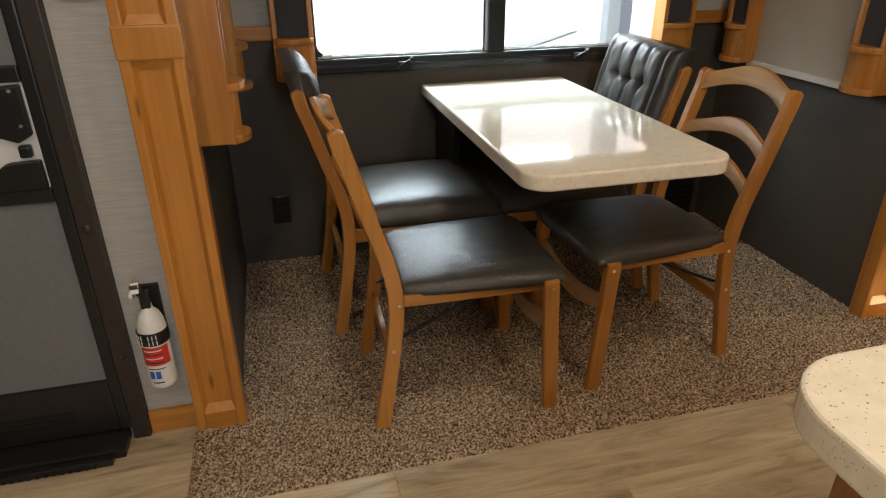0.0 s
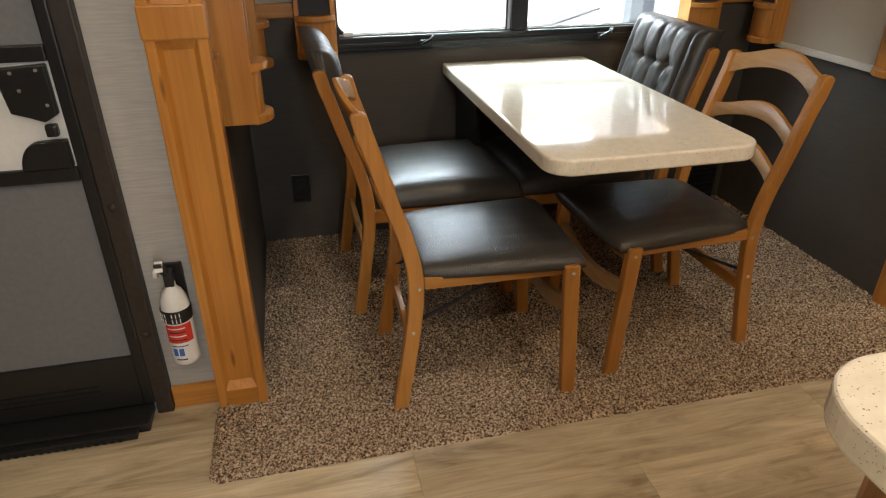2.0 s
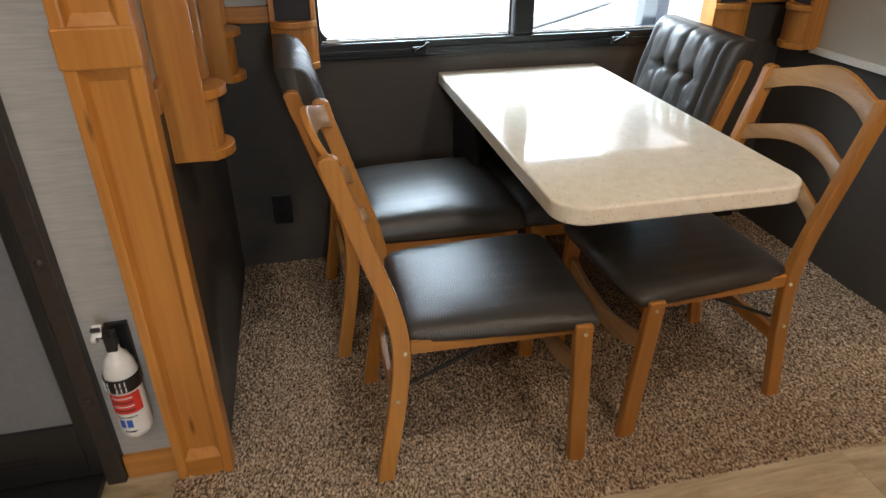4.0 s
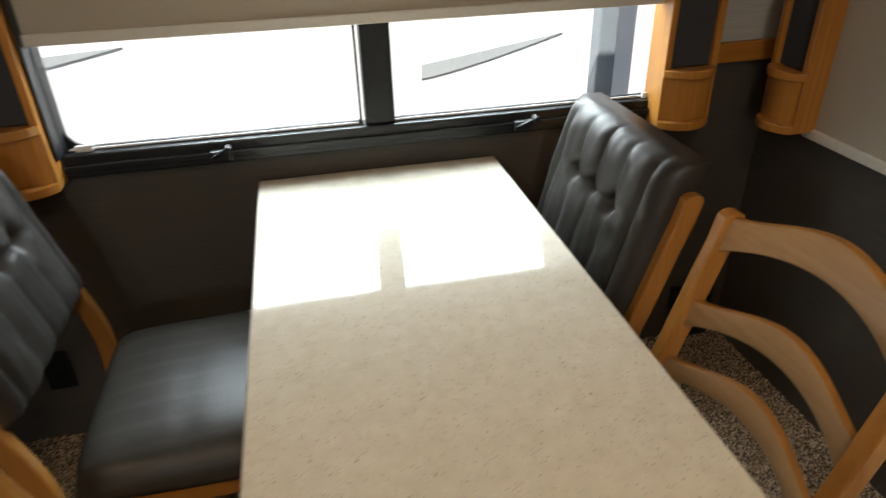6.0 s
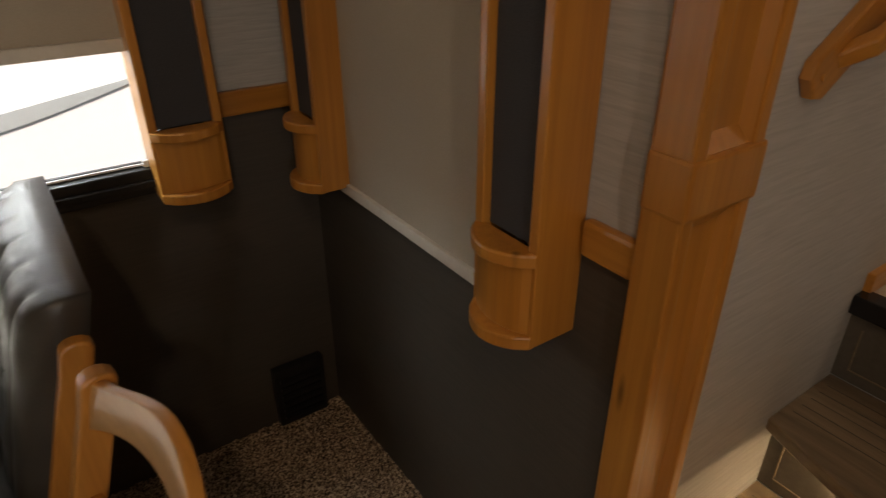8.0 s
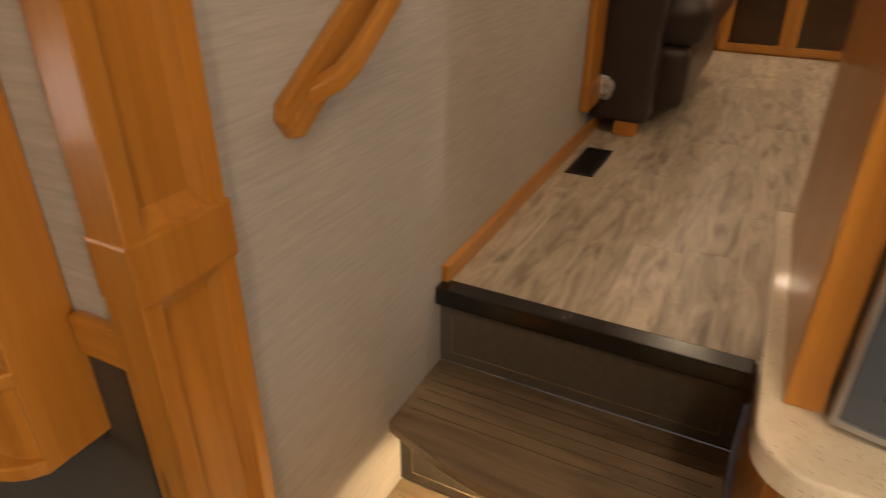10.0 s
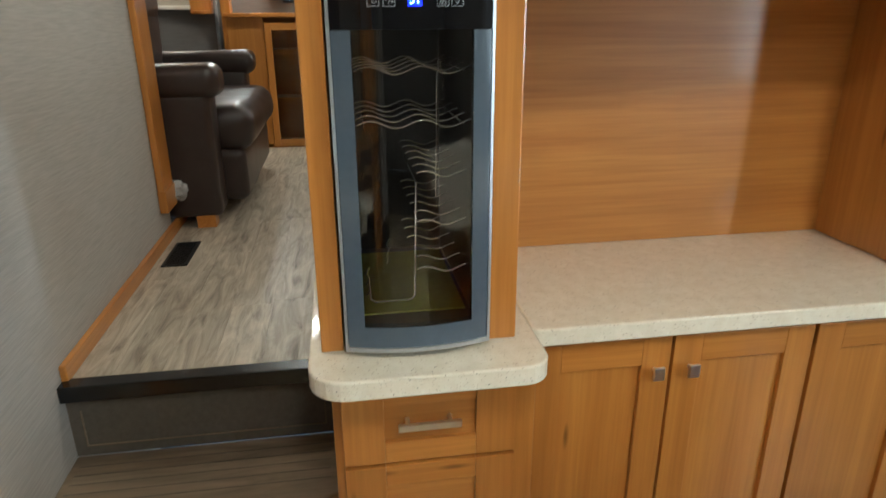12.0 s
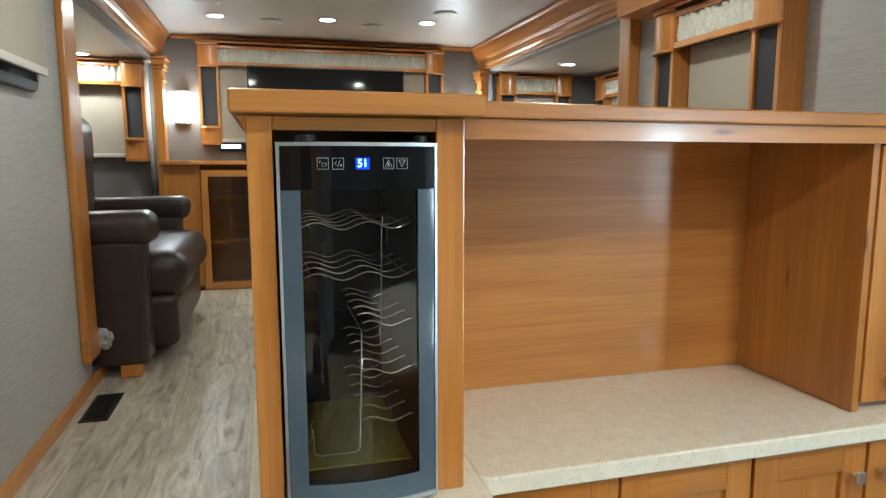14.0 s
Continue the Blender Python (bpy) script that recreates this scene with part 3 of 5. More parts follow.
def slat(parent, x, z, hw, height, arch, bowx, tilt):
    n = 18
    bm = bmesh.new()
    rows = []
    for k in range(n + 1):
        u = -1 + 2 * k / n
        top = z + height * 0.55 + arch * (0.5 + 0.5 * math.cos(math.pi * u)) ** 0.8
        bot = z - height * 0.45 + arch * 1.05 * (1 - u * u)
        xx = x - bowx * (1 - u * u)
        rows.append([bm.verts.new((xx + dx - tilt * (zz - z), u * hw, zz)) for dx, zz in ((-0.008, bot), (0.008, bot), (0.009, (bot + top) / 2), (0.008, top), (-0.008, top), (-0.009, (bot + top) / 2))])
    for a, b in zip(rows, rows[1:]):
        for k in range(6):
            j = (k + 1) % 6
            bm.faces.new((a[k], b[k], b[j], a[j]))
    bm.faces.new(rows[0])
    bm.faces.new(list(reversed(rows[-1])))
    bmesh.ops.recalc_face_normals(bm, faces=bm.faces[:])
    ob = part("slat", soft_bevel(bm, 0.003, 2, 60), chairwood["y"], parent, smooth=True)
    ob.data.materials.append(pale_face)
    for p in ob.data.polygons:
        if p.normal.x > 0.7:
            p.material_index = 1
    return ob


def bolt(parent, x, y, z, s):
    part("bolt", soft_bevel(cyl(bmesh.new(), (x, y, z), 0.0052, 0.004, "y", 12), 0.001, 1, 60), chrome, parent, "dull nickel bolt head")


def leg_bar(bm, a, b, w, d):
    """A square bar from a to b, w wide along x and d along y."""
    va = [bm.verts.new((a[0] + sx * w / 2, a[1] + sy * d / 2, a[2])) for sx, sy in ((-1, -1), (1, -1), (1, 1), (-1, 1))]
    vb = [bm.verts.new((b[0] + sx * w / 2, b[1] + sy * d / 2, b[2])) for sx, sy in ((-1, -1), (1, -1), (1, 1), (-1, 1))]
    bm.faces.new(va)
    bm.faces.new(vb)
    for k in range(4):
        j = (k + 1) % 4
        bm.faces.new((va[k], va[j], vb[j], vb[k]))
    bmesh.ops.recalc_face_normals(bm, faces=bm.faces[:])
    return bm


REAR = [(0.0, 0.0), (0.022, 0.14), (0.043, 0.28), (0.054, 0.41), (0.040, 0.52), (-0.003, 0.66), (-0.040, 0.78), (-0.070, 0.880)]


def folding_chair(m):
    c = thing("dining_chair", "folding honey-wood ladder-back chair with charcoal leather seat", "chair", "chairs at the dining table", m)
    rh, fh = 0.192, 0.222
    for s in (-1, 1):
        y = s * rh
        part("rear_leg", soft_bevel(prism(bmesh.new(), post_outline(REAR, 0.021), "y", y - 0.014, y + 0.014), 0.004, 2, 50), chairwood["z"], c)
        part("front_leg", soft_bevel(leg_bar(bmesh.new(), (0.505, s * fh, 0.0), (0.480, s * fh, 0.448), 0.045, 0.028), 0.005, 2, 50), chairwood["z"], c)
        part("seat_rail", box(bmesh.new(), 0.075, 0.50, s * 0.192 - 0.010, s * 0.192 + 0.010, 0.405, 0.440, 0.003, 2), chairwood["x"], c)
        for x, z, yy in ((0.061, 0.412, rh), (0.041, 0.272, rh), (0.483, 0.425, fh)):
            bolt(c, x, s * (yy + 0.015), z, s)
        part("folding_brace", leg_bar(bmesh.new(), (0.055, s * (rh - 0.022), 0.285), (0.30, s * (rh - 0.022), 0.40), 0.022, 0.004), blackmetal, c, "black steel folding brace")
    bx("seat_frame", chairwood["y"], c, 0.475, 0.505, -0.205, 0.205, 0.405, 0.440, 0.003)
    bx("rear_stretcher", chairwood["y"], c, 0.028, 0.046, -0.178, 0.178, 0.205, 0.245, 0.003)
    bm = bmesh.new()
    n = 14
    o = []
    for k in range(n + 1):
        u = -1 + 2 * k / n
        o.append((u * 0.208, 0.335 - 0.045 * (1 - u * u)))
    o += [(y, z - 0.045 - 0.012 * (1 - (y / 0.208) ** 2)) for y, z in reversed(o)]
    part("front_stretcher", soft_bevel(prism(bm, o, "x", 0.475, 0.493), 0.003, 2, 60), pale_face, c, "curved pale wooden stretcher")
    cushion("seat", c, 0.055, 0.535, 0.200, 0.232, 0.446, 0.472, 0.012, seat_m)
    for k, (x, z, h) in enumerate(((-0.060, 0.853, 0.062), (-0.018, 0.700, 0.052), (0.018, 0.585, 0.048))):
        slat(c, x, z, rh - 0.012, h, 0.040, 0.028, 0.28)
    return c


def back_pad(parent):
    """Tufted leather back with side bolsters, leaning back."""
    nu, nv = 66, 40
    hw, z0, z1 = 0.238, 0.600, 0.934
    bm = bmesh.new()
    buttons = [(u * 0.092, 0.800) for u in (-1, 0, 1)]

    def depth(y, z):
        e = max(0.0, 1 - abs(y / hw) ** 10) ** 0.5 * max(0.0, 1 - abs((z - (z0 + z1) / 2) / ((z1 - z0) / 2)) ** 10) ** 0.5
        d = 0.030
        a = abs(y)
        if a > 0.184:
            d += 0.014 * math.sin(math.pi * min(1, (a - 0.184) / 0.056)) ** 0.5
        else:
            d += 0.015 * abs(math.sin(math.pi * y / 0.092)) ** 0.42
        for by, bz in buttons:
            r = math.hypot(y - by, z - bz)
            d -= 0.026 * math.exp(-(r / 0.020) ** 2)
            d -= 0.010 * math.exp(-((z - bz) / 0.006) ** 2) * math.exp(-((y - by) / 0.05) ** 2)
        d -= 0.008 * math.exp(-((a - 0.185) / 0.006) ** 2)
        d += 0.003 * noise.noise((y * 26, z * 22, 3.1)) + 0.003 * noise.noise((y * 45, z * 16, 7.7))
        return d * e

    def place(y, z, d):
        lean = -0.02 - 0.27 * (z - 0.60)
        return (lean + 0.052 + d, y, z)
    front, rear = [], []
    for i in range(nu + 1):
        y = -hw + 2 * hw * i / nu
        front.append([bm.verts.new(place(y, z0 + (z1 - z0) * j / nv, depth(y, z0 + (z1 - z0) * j / nv))) for j in range(nv + 1)])
        rear.append([bm.verts.new(place(y, z0 + (z1 - z0) * j / nv, -0.048)) for j in (0, nv)])
    for i in range(nu):
        for j in range(nv):
            bm.faces.new((front[i][j], front[i + 1][j], front[i + 1][j + 1], front[i][j + 1]))
        bm.faces.new((rear[i][0], rear[i][1], rear[i + 1][1], rear[i + 1][0]))
        bm.faces.new((front[i][0], rear[i][0], rear[i + 1][0], front[i + 1][0]))
        bm.faces.new((front[i][nv], front[i + 1][nv], rear[i + 1][1], rear[i][1]))
    bm.faces.new([front[0][j] for j in range(nv + 1)] + [rear[0][1], rear[0][0]])
    bm.faces.new([front[nu][j] for j in range(nv, -1, -1)] + [rear[nu][0], rear[nu][1]])
    bmesh.ops.recalc_face_normals(bm, faces=bm.faces[:])
    pad = part("backrest", bm, leather_m, parent, "tufted charcoal leather backrest with buttons", smooth=True)
    for by, bz in buttons:
        x = place(by, bz, depth(by, bz))[0]
        bm = bmesh.new()
        bmesh.ops.create_uvsphere(bm, u_segments=10, v_segments=6, radius=0.009, matrix=Matrix.LocRotScale((x, by, bz), None, (0.45, 1, 1)))
        part("button", bm, leather_m, pad, smooth=True)


def padded_chair(m):
    c = thing("padded_dining_chair", "wooden dining chair with tufted charcoal leather back and thick seat", "chair", "chairs at the dining table", m)
    for s in (-1, 1):
        y = s * 0.245
        part("rear_leg", soft_bevel(prism(bmesh.new(), post_outline([(p[0] * 1.0, p[1] * 0.985) for p in REAR], 0.021), "y", y - 0.014, y + 0.014), 0.004, 2, 50), chairwood["z"], c)
        part("front_leg", soft_bevel(leg_bar(bmesh.new(), (0.560, s * 0.235, 0.0), (0.550, s * 0.235, 0.40), 0.045, 0.035), 0.005, 2, 50), chairwood["z"], c)
        bx("seat_rail", chairwood["x"], c, 0.07, 0.575, s * 0.235 - 0.011, s * 0.235 + 0.011, 0.355, 0.402, 0.003)
    bx("seat_frame", chairwood["y"], c, 0.560, 0.582, -0.215, 0.215, 0.355, 0.402, 0.003, "pale wooden front rail")
    bx("rear_stretcher", chairwood["y"], c, 0.03, 0.05, -0.23, 0.23, 0.22, 0.26, 0.003)
    cushion("seat", c, 0.075, 0.612, 0.245, 0.262, 0.412, 0.476, 0.020, seat_m, 9.0, 30, channels=5)
    back_pad(c)
    return c


FL = 0.004
folding_chair(pose(0.270, 1.680, FL, 0, 0, -1.3))
folding_chair(pose(1.428, 1.742, FL, 0, 0, 182.8))
padded_chair(pose(0.203, 2.262, FL, 0, 0, 1))
padded_chair(pose(1.408, 2.285, FL, 0, 0, 180))

# ---- carpet of the slide-out ----
def carpet():
    step = 0.0065
    xs = np.arange(-0.265, 2.2501, step)
    ys = np.arange(1.318, 2.6701, step)
    X, Y = np.meshgrid(xs, ys, indexing="ij")
    rng = np.random.RandomState(4)
    Z = 0.010 + 0.010 * rng.rand(*X.shape)
    edge = np.minimum.reduce([X + 0.265, 2.25 - X, Y - 1.318])
    Z = np.where(edge < 0.02, 0.001 + (Z - 0.001) * np.clip(edge / 0.02, 0, 1) ** 0.5, Z)
    X = X + (rng.rand(*X.shape) - 0.5) * step * 0.7
    Y = Y + (rng.rand(*Y.shape) - 0.5) * step * 0.7
    nx, ny = X.shape
    idx = np.arange(nx * ny).reshape(nx, ny)
    q = np.stack([idx[:-1, :-1], idx[1:, :-1], idx[1:, 1:], idx[:-1, 1:]], -1).reshape(-1, 4)
    cx = ((X[:-1, :-1] + X[1:, 1:]) / 2).reshape(-1)
    cy = ((Y[:-1, :-1] + Y[1:, 1:]) / 2).reshape(-1)
    keep = ((cy < 1.605) | ((cx > -0.134) & (cx < 2.104))) & ~((cx < -0.235) & (cy < 1.348) & ((cx + 0.235) ** 2 + (cy - 1.348) ** 2 > 0.03 ** 2))
    me = bpy.data.meshes.new("carpet")
    me.from_pydata(np.stack([X, Y, Z], -1).reshape(-1, 3).tolist(), [], q[keep].tolist())
    me.materials.append(carpet_m)
    return tagged(new("carpet", me), "mottled brown and beige cut-pile carpet", "carpet", kind="structure")


carpet()


# ---- window treatments ----
def bow_block(bm, w, d, bowd, z0, z1, n=10):
    """A block w wide whose front bulges by bowd; local x across, -y outwards."""
    o = [(-w / 2, -d + 0.012), (w / 2, -d + 0.012)] + [(w / 2 - w * k / n, -d - bowd * math.sin(math.pi * k / n) ** 0.7) for k in range(n + 1)]
    prism(bm, o, "z", z0, z1)
    return bm


def treatment_post(parent, x, w, d, z0, cup, z1, block=0.0):
    post = thing("side_post", "", "")
    post.parent = parent
    t = 0.018
    for s in (-1, 1):
        bx("side_board", maple["z"], post, x + s * w / 2 - (t if s > 0 else 0), x + s * w / 2 + (0 if s > 0 else t), -d, -0.0005, z0, z1, 0.003)
    bx("fabric_panel", darkcloth, post, x - w / 2 + t, x + w / 2 - t, -d + 0.014, -d + 0.028, cup, z1 - block, 0.0, "charcoal fabric inset")
    sh = Matrix.Translation((x, 0, 0))
    for nm, ww, dd, bo, a, b in (("front_block", w - 0.012, d - 0.001, 0.020, z0 + 0.02, cup - 0.02), ("shelf", w - 0.001, d + 0.001, 0.040, cup - 0.022, cup), ("bottom_shelf", w - 0.001, d + 0.001, 0.040, z0 - 0.002, z0 + 0.022)):
        bm = bow_block(bmesh.new(), ww, dd, bo, a, b)
        bm.transform(sh)
        part(nm, soft_bevel(bm, 0.004, 2, 45), maple["z"], post)
    if block:
        bm = bow_block(bmesh.new(), w - 0.002, d + 0.001, 0.02, z1 - block, z1)
        bm.transform(sh)
        part("corner_block", soft_bevel(bm, 0.003, 1, 45), maple["z"], post)
        for a in (z1 - block - 0.012, z1):
            bm = bow_block(bmesh.new(), w + 0.010, d + 0.006, 0.026, a, a + 0.014)
            bm.transform(sh)
            part("block_moulding", soft_bevel(bm, 0.003, 1, 45), maple["z"], post)


pleat_m = plain("gathered_fabric", (0.58, 0.56, 0.49), 0.9, amount=0.25, noise_scale=180, bumps=0.3)


def gathered(parent, x0, x1, y, z0, z1):
    n, r = max(30, int((x1 - x0) / 0.006)), 8
    bm = bmesh.new()
    cols = []
    for i in range(n + 1):
        x = x0 + (x1 - x0) * i / n
        cols.append([bm.verts.new((x, y - 0.012 * math.sin(x * 150 + 2.2 * noise.noise((x * 14, j * 0.25, 0)) * 2) * (0.6 + 0.4 * math.sin(j * 1.1)), z0 + (z1 - z0) * j / r)) for j in range(r + 1)])
    for i in range(n):
        for j in range(r):
            bm.faces.new((cols[i][j], cols[i + 1][j], cols[i + 1][j + 1], cols[i][j + 1]))
    ob = part("gathered_fabric", bm, pleat_m, parent, "gathered cream and taupe fabric", smooth=True)
    return ob


def window_treatment(m, w, z0, cup, z1, pw=0.13, d=0.085, head=0.0, label="honey maple window surround with charcoal fabric posts"):
    """Posts and, where head is given, a valance. Local x runs along the wall, -y into the room."""
    ob = thing("window_surround", label, "window surround", "window surrounds", m)
    for s in (-1, 1):
        treatment_post(ob, s * (w / 2 - pw / 2), pw, d, z0, cup, z1, block=head)
    a, b = -w / 2 + pw, w / 2 - pw
    if head:
        bx("valance_rail", maple["x"], ob, a, b, -d, -d + 0.02, z1 - head, z1 - head + 0.025, 0.003)
        bx("valance_rail", maple["x"], ob, a, b, -d, -d + 0.02, z1 - 0.02, z1, 0.003)
        bx("valance_back", darkcloth, ob, a, b, -d + 0.03, -d + 0.035, z1 - head, z1, 0.0)
        gathered(ob, a, b, -d + 0.014, z1 - head + 0.02, z1 - 0.018)
        bx("top_moulding", maple["x"], ob, -w / 2 - 0.01, w / 2 + 0.01, -d - 0.015, 0.0, z1 + 0.014, z1 + 0.03, 0.005)
    else:
        bx("valance_board", maple["x"], ob, a, b, -d, -d + 0.02, z1 - 0.2, z1, 0.003)
    return ob


def roller_shade(m, w, z0, z1, y=-0.02, label="taupe roller shade drawn down with a pale hem bar"):
    ob = thing("roller_shade", label, "roller shade", "roller shades", m)
    bx("cloth", shade_m, ob, -w / 2, w / 2, y - 0.002, y, z0 + 0.02, z1, 0.0)
    bx("hem_bar", shadebar, ob, -w / 2 - 0.002, w / 2 + 0.002, y - 0.011, y + 0.004, z0, z0 + 0.026, 0.004, "pale hem bar")
    part("roller", cyl(bmesh.new(), (0, y + 0.005, z1), 0.015, w, "x"), shade_m, ob)
    return ob


kw = thing("window_4", "kitchen window with a dark frame behind the walker", "window", kind="structure")
for a, b, c, d in ((0.23, 0.25, 1.10, 1.74), (0.59, 0.61, 1.10, 1.74), (0.25, 0.59, 1.10, 1.12), (0.25, 0.59, 1.72, 1.74)):
    bx("frame", blackmetal, kw, a, b, -1.735, -1.70, c, d, 0.0)
ZT = 1.80
window_treatment(pose(0.976, 2.6695, 0), 1.774, 0.806, 0.962, ZT, pw=0.150, d=0.088)
window_treatment(pose(2.0995, 2.165, 0, 0, 0, -90), 0.81, 0.806, 0.962, ZT, pw=0.135, d=0.088)
window_treatment(pose(-0.1295, 2.165, 0, 0, 0, 90), 0.81, 0.806, 0.962, ZT, pw=0.135, d=0.088)
roller_shade(pose(2.0995, 2.165, 0, 0, 0, -90), 0.60, 0.788, 1.74)
roller_shade(pose(-0.1295, 2.165, 0, 0, 0, 90), 0.60, 0.800, 1.74)
roller_shade(pose(0.985, 2.665, 0), 1.52, 1.115, 1.74, -0.03, "taupe roller shade half drawn over the dining window")

# dining window
win = thing("window_1", "black-framed sliding window with crank handles", "window", kind="structure")
zb, zt, xl, xr = 0.810, 1.74, 0.195, 1.805
bx("sill_rail", blackmetal, win, xl, xr, 2.640, 2.70, zb, zb + 0.058, 0.006, seg=2)
bx("sill_lip", blackmetal, win, xl + 0.02, xr - 0.02, 2.630, 2.642, zb + 0.018, zb + 0.034, 0.003)
bx("top_rail", blackmetal, win, xl, xr, 2.655, 2.70, zt - 0.05, zt, 0.006)
bx("jamb", blackmetal, win, xl, xl + 0.055, 2.645, 2.70, zb + 0.058, zt - 0.05, 0.006)
bx("jamb", blackmetal, win, xr - 0.055, xr, 2.645, 2.70, zb + 0.058, zt - 0.05, 0.006)
for a, b in ((0.2427, 0.2475), (1.7215, 1.7263)):
    bx("jamb_liner", blackmetal, win, a, b, 2.602, 2.6445, zb + 0.06, zt, 0.001)
bx("mullion", blackmetal, win, 0.948, 1.022, 2.648, 2.70, zb + 0.058, zt - 0.05, 0.006)
for a, b in ((xl + 0.050, 0.941), (1.015, xr - 0.050)):
    bm = bmesh.new()
    i = rounded(a + 0.006, b - 0.006, zb + 0.066, zt - 0.05, (0.05 if a < 0.5 else 0.006, 0.05 if b > 1.5 else 0.006, 0.02, 0.02), 6)
    # sash ring with rounded outer corners
    for k in range(len(i)):
        j = (k + 1) % len(i)
        p, q = i[k], i[j]
        def far(p):
            x = max(a, min(b, p[0] + (-0.06 if p[0] < (a + b) / 2 else 0.06)))
            z = max(zb + 0.05, min(zt - 0.045, p[1] + (-0.08 if p[1] < 1.3 else 0.08)))
            return (x, z)
        if (Vector(p) - Vector(q)).length < 1e-6:
            continue
        P, Q = far(p), far(q)
        vs = [bm.verts.new((v[0], 2.668, v[1])) for v in (p, q, Q, P)]
        bm.faces.new(vs)
    bmesh.ops.remove_doubles(bm, verts=bm.verts[:], dist=1e-5)
    geo = bmesh.ops.extrude_face_region(bm, geom=bm.faces[:])
    bmesh.ops.translate(bm, verts=[v for v in geo["geom"] if isinstance(v, bmesh.types.BMVert)], vec=(0, 0.012, 0))
    bmesh.ops.recalc_face_normals(bm, faces=bm.faces[:])
    part("sash", bm, blackmetal, win)
    pane = bx("pane", glass_m, win, a + 0.004, b - 0.004, 2.674, 2.678, zb + 0.055, zt - 0.05, 0.0)
    pane.visible_shadow = False
    bx("sash_bead", white_m, win, a + 0.01, b - 0.01, 2.662, 2.667, zb + 0.060, zb + 0.0645, 0.0)
for x in (0.592, 1.353):
    bm = box(bmesh.new(), x - 0.026, x + 0.026, 2.616, 2.640, 0.822, 0.850, 0.006, 2)
    leg_bar(bm, (x - 0.014, 2.612, 0.838), (x + 0.022, 2.594, 0.862), 0.016, 0.012)
    cyl(bm, (x + 0.022, 2.590, 0.862), 0.009, 0.026, "y", 12)
    part("crank_handle", bm, blackmetal, win, "black folding crank handle")
for x in (0.29, 1.72):
    bx("clear_clip", white_m, win, x - 0.02, x + 0.02, 2.652, 2.662, 0.868, 0.884, 0.003, "small clear plastic clip")


def outlet(x, z):
    ob = thing("wall_outlet", "black double wall outlet on the dark wainscot", "outlet")
    bx("plate", black_m, ob, x - 0.036, x + 0.036, 2.663, 2.6695, z - 0.062, z + 0.062, 0.003)
    for dz in (-0.026, 0.026):
        r = part("socket", soft_bevel(prism(bmesh.new(), rounded(x - 0.017, x + 0.017, z + dz - 0.017, z + dz + 0.017, (0.007,) * 4, 4), "y", 2.660, 2.664), 0.001, 1, 40), black_m, ob)
        for dx in (-0.006, 0.006):
            bx("slot", blackmetal, r, x + dx - 0.001, x + dx + 0.001, 2.6592, 2.6601, z + dz - 0.004, z + dz + 0.006, 0.0)


outlet(0.046, 0.252)
vent = thing("wall_vent", "black vent box low on the slide-out wall", "vent")
bx("box", black_m, vent, 1.90, 2.05, 2.64, 2.6695, 0.016, 0.215, 0.006)
for k in range(6):
    bx("slat", blackmetal, vent, 1.915, 2.035, 2.634, 2.641, 0.04 + 0.026 * k, 0.052 + 0.026 * k, 0.001)

# ---- entry door, fire extinguisher ----
jamb = thing("door_frame", "dark bronze metal door frame with plastic screw caps", "door frame", kind="structure")
bx("jamb", darkbronze, jamb, -0.432, -0.386, 1.632, WY + 0.06, 0.0, 1.98, 0.005)
bx("jamb", darkbronze, jamb, -1.22, -1.174, 1.632, WY + 0.06, 0.0, 1.98, 0.005)
bx("head", darkbronze, jamb, -1.174, -0.432, 1.632, WY + 0.06, 1.935, 1.98, 0.005)
for z in (0.28, 0.66, 1.22, 1.7):
    bm = bmesh.new()
    bmesh.ops.create_uvsphere(bm, u_segments=14, v_segments=8, radius=0.011, matrix=Matrix.LocRotScale((-0.409, 1.632, z), None, (1, 0.5, 1)))
    part("screw_cap", bm, darkbronze, jamb, smooth=True)
door = thing("door_1", "black framed insect screen door, closed, with white latch plate", "door", kind="structure")
DX0, DX1 = -1.172, -0.434
bx("stile", black_m, door, DX1 - 0.030, DX1, 1.640, 1.672, 0.035, 1.93, 0.005)
bx("stile", black_m, door, DX0, DX0 + 0.048, 1.640, 1.672, 0.035, 1.93, 0.005)
bx("kick_panel", black_m, door, DX0 + 0.048, DX1 - 0.030, 1.642, 1.668, 0.035, 0.205, 0.004)
for k in range(3):
    bx("kick_rib", blackmetal, door, DX0 + 0.10, DX1 - 0.13, 1.639, 1.643, 0.085 + 0.016 * k, 0.090 + 0.016 * k, 0.0015)
for z in (0.750, 1.032, 1.91):
    bx("cross_rail", black_m, door, DX0 + 0.048, DX1 - 0.030, 1.640, 1.670, z - 0.018, z + 0.018, 0.004)
bx("lower_screen", screen_m, door, DX0 + 0.048, DX1 - 0.030, 1.652, 1.656, 0.205, 0.732, 0.0, "grey insect screen")
bx("upper_screen", screen_m, door, DX0 + 0.048, DX1 - 0.030, 1.652, 1.656, 1.050, 1.892, 0.0, "grey insect screen")
slide = bx("slider_panel", white_m, door, DX0 + 0.048, DX1 - 0.030, 1.651, 1.657, 0.768, 1.014, 0.0, "white sliding latch panel")
lx = -0.522
o = [(lx - 0.052, 1.004), (lx + 0.052, 1.010), (lx + 0.052, 0.897), (lx + 0.02, 0.880), (lx - 0.008, 0.892), (lx - 0.044, 0.904), (lx - 0.050, 0.955)]
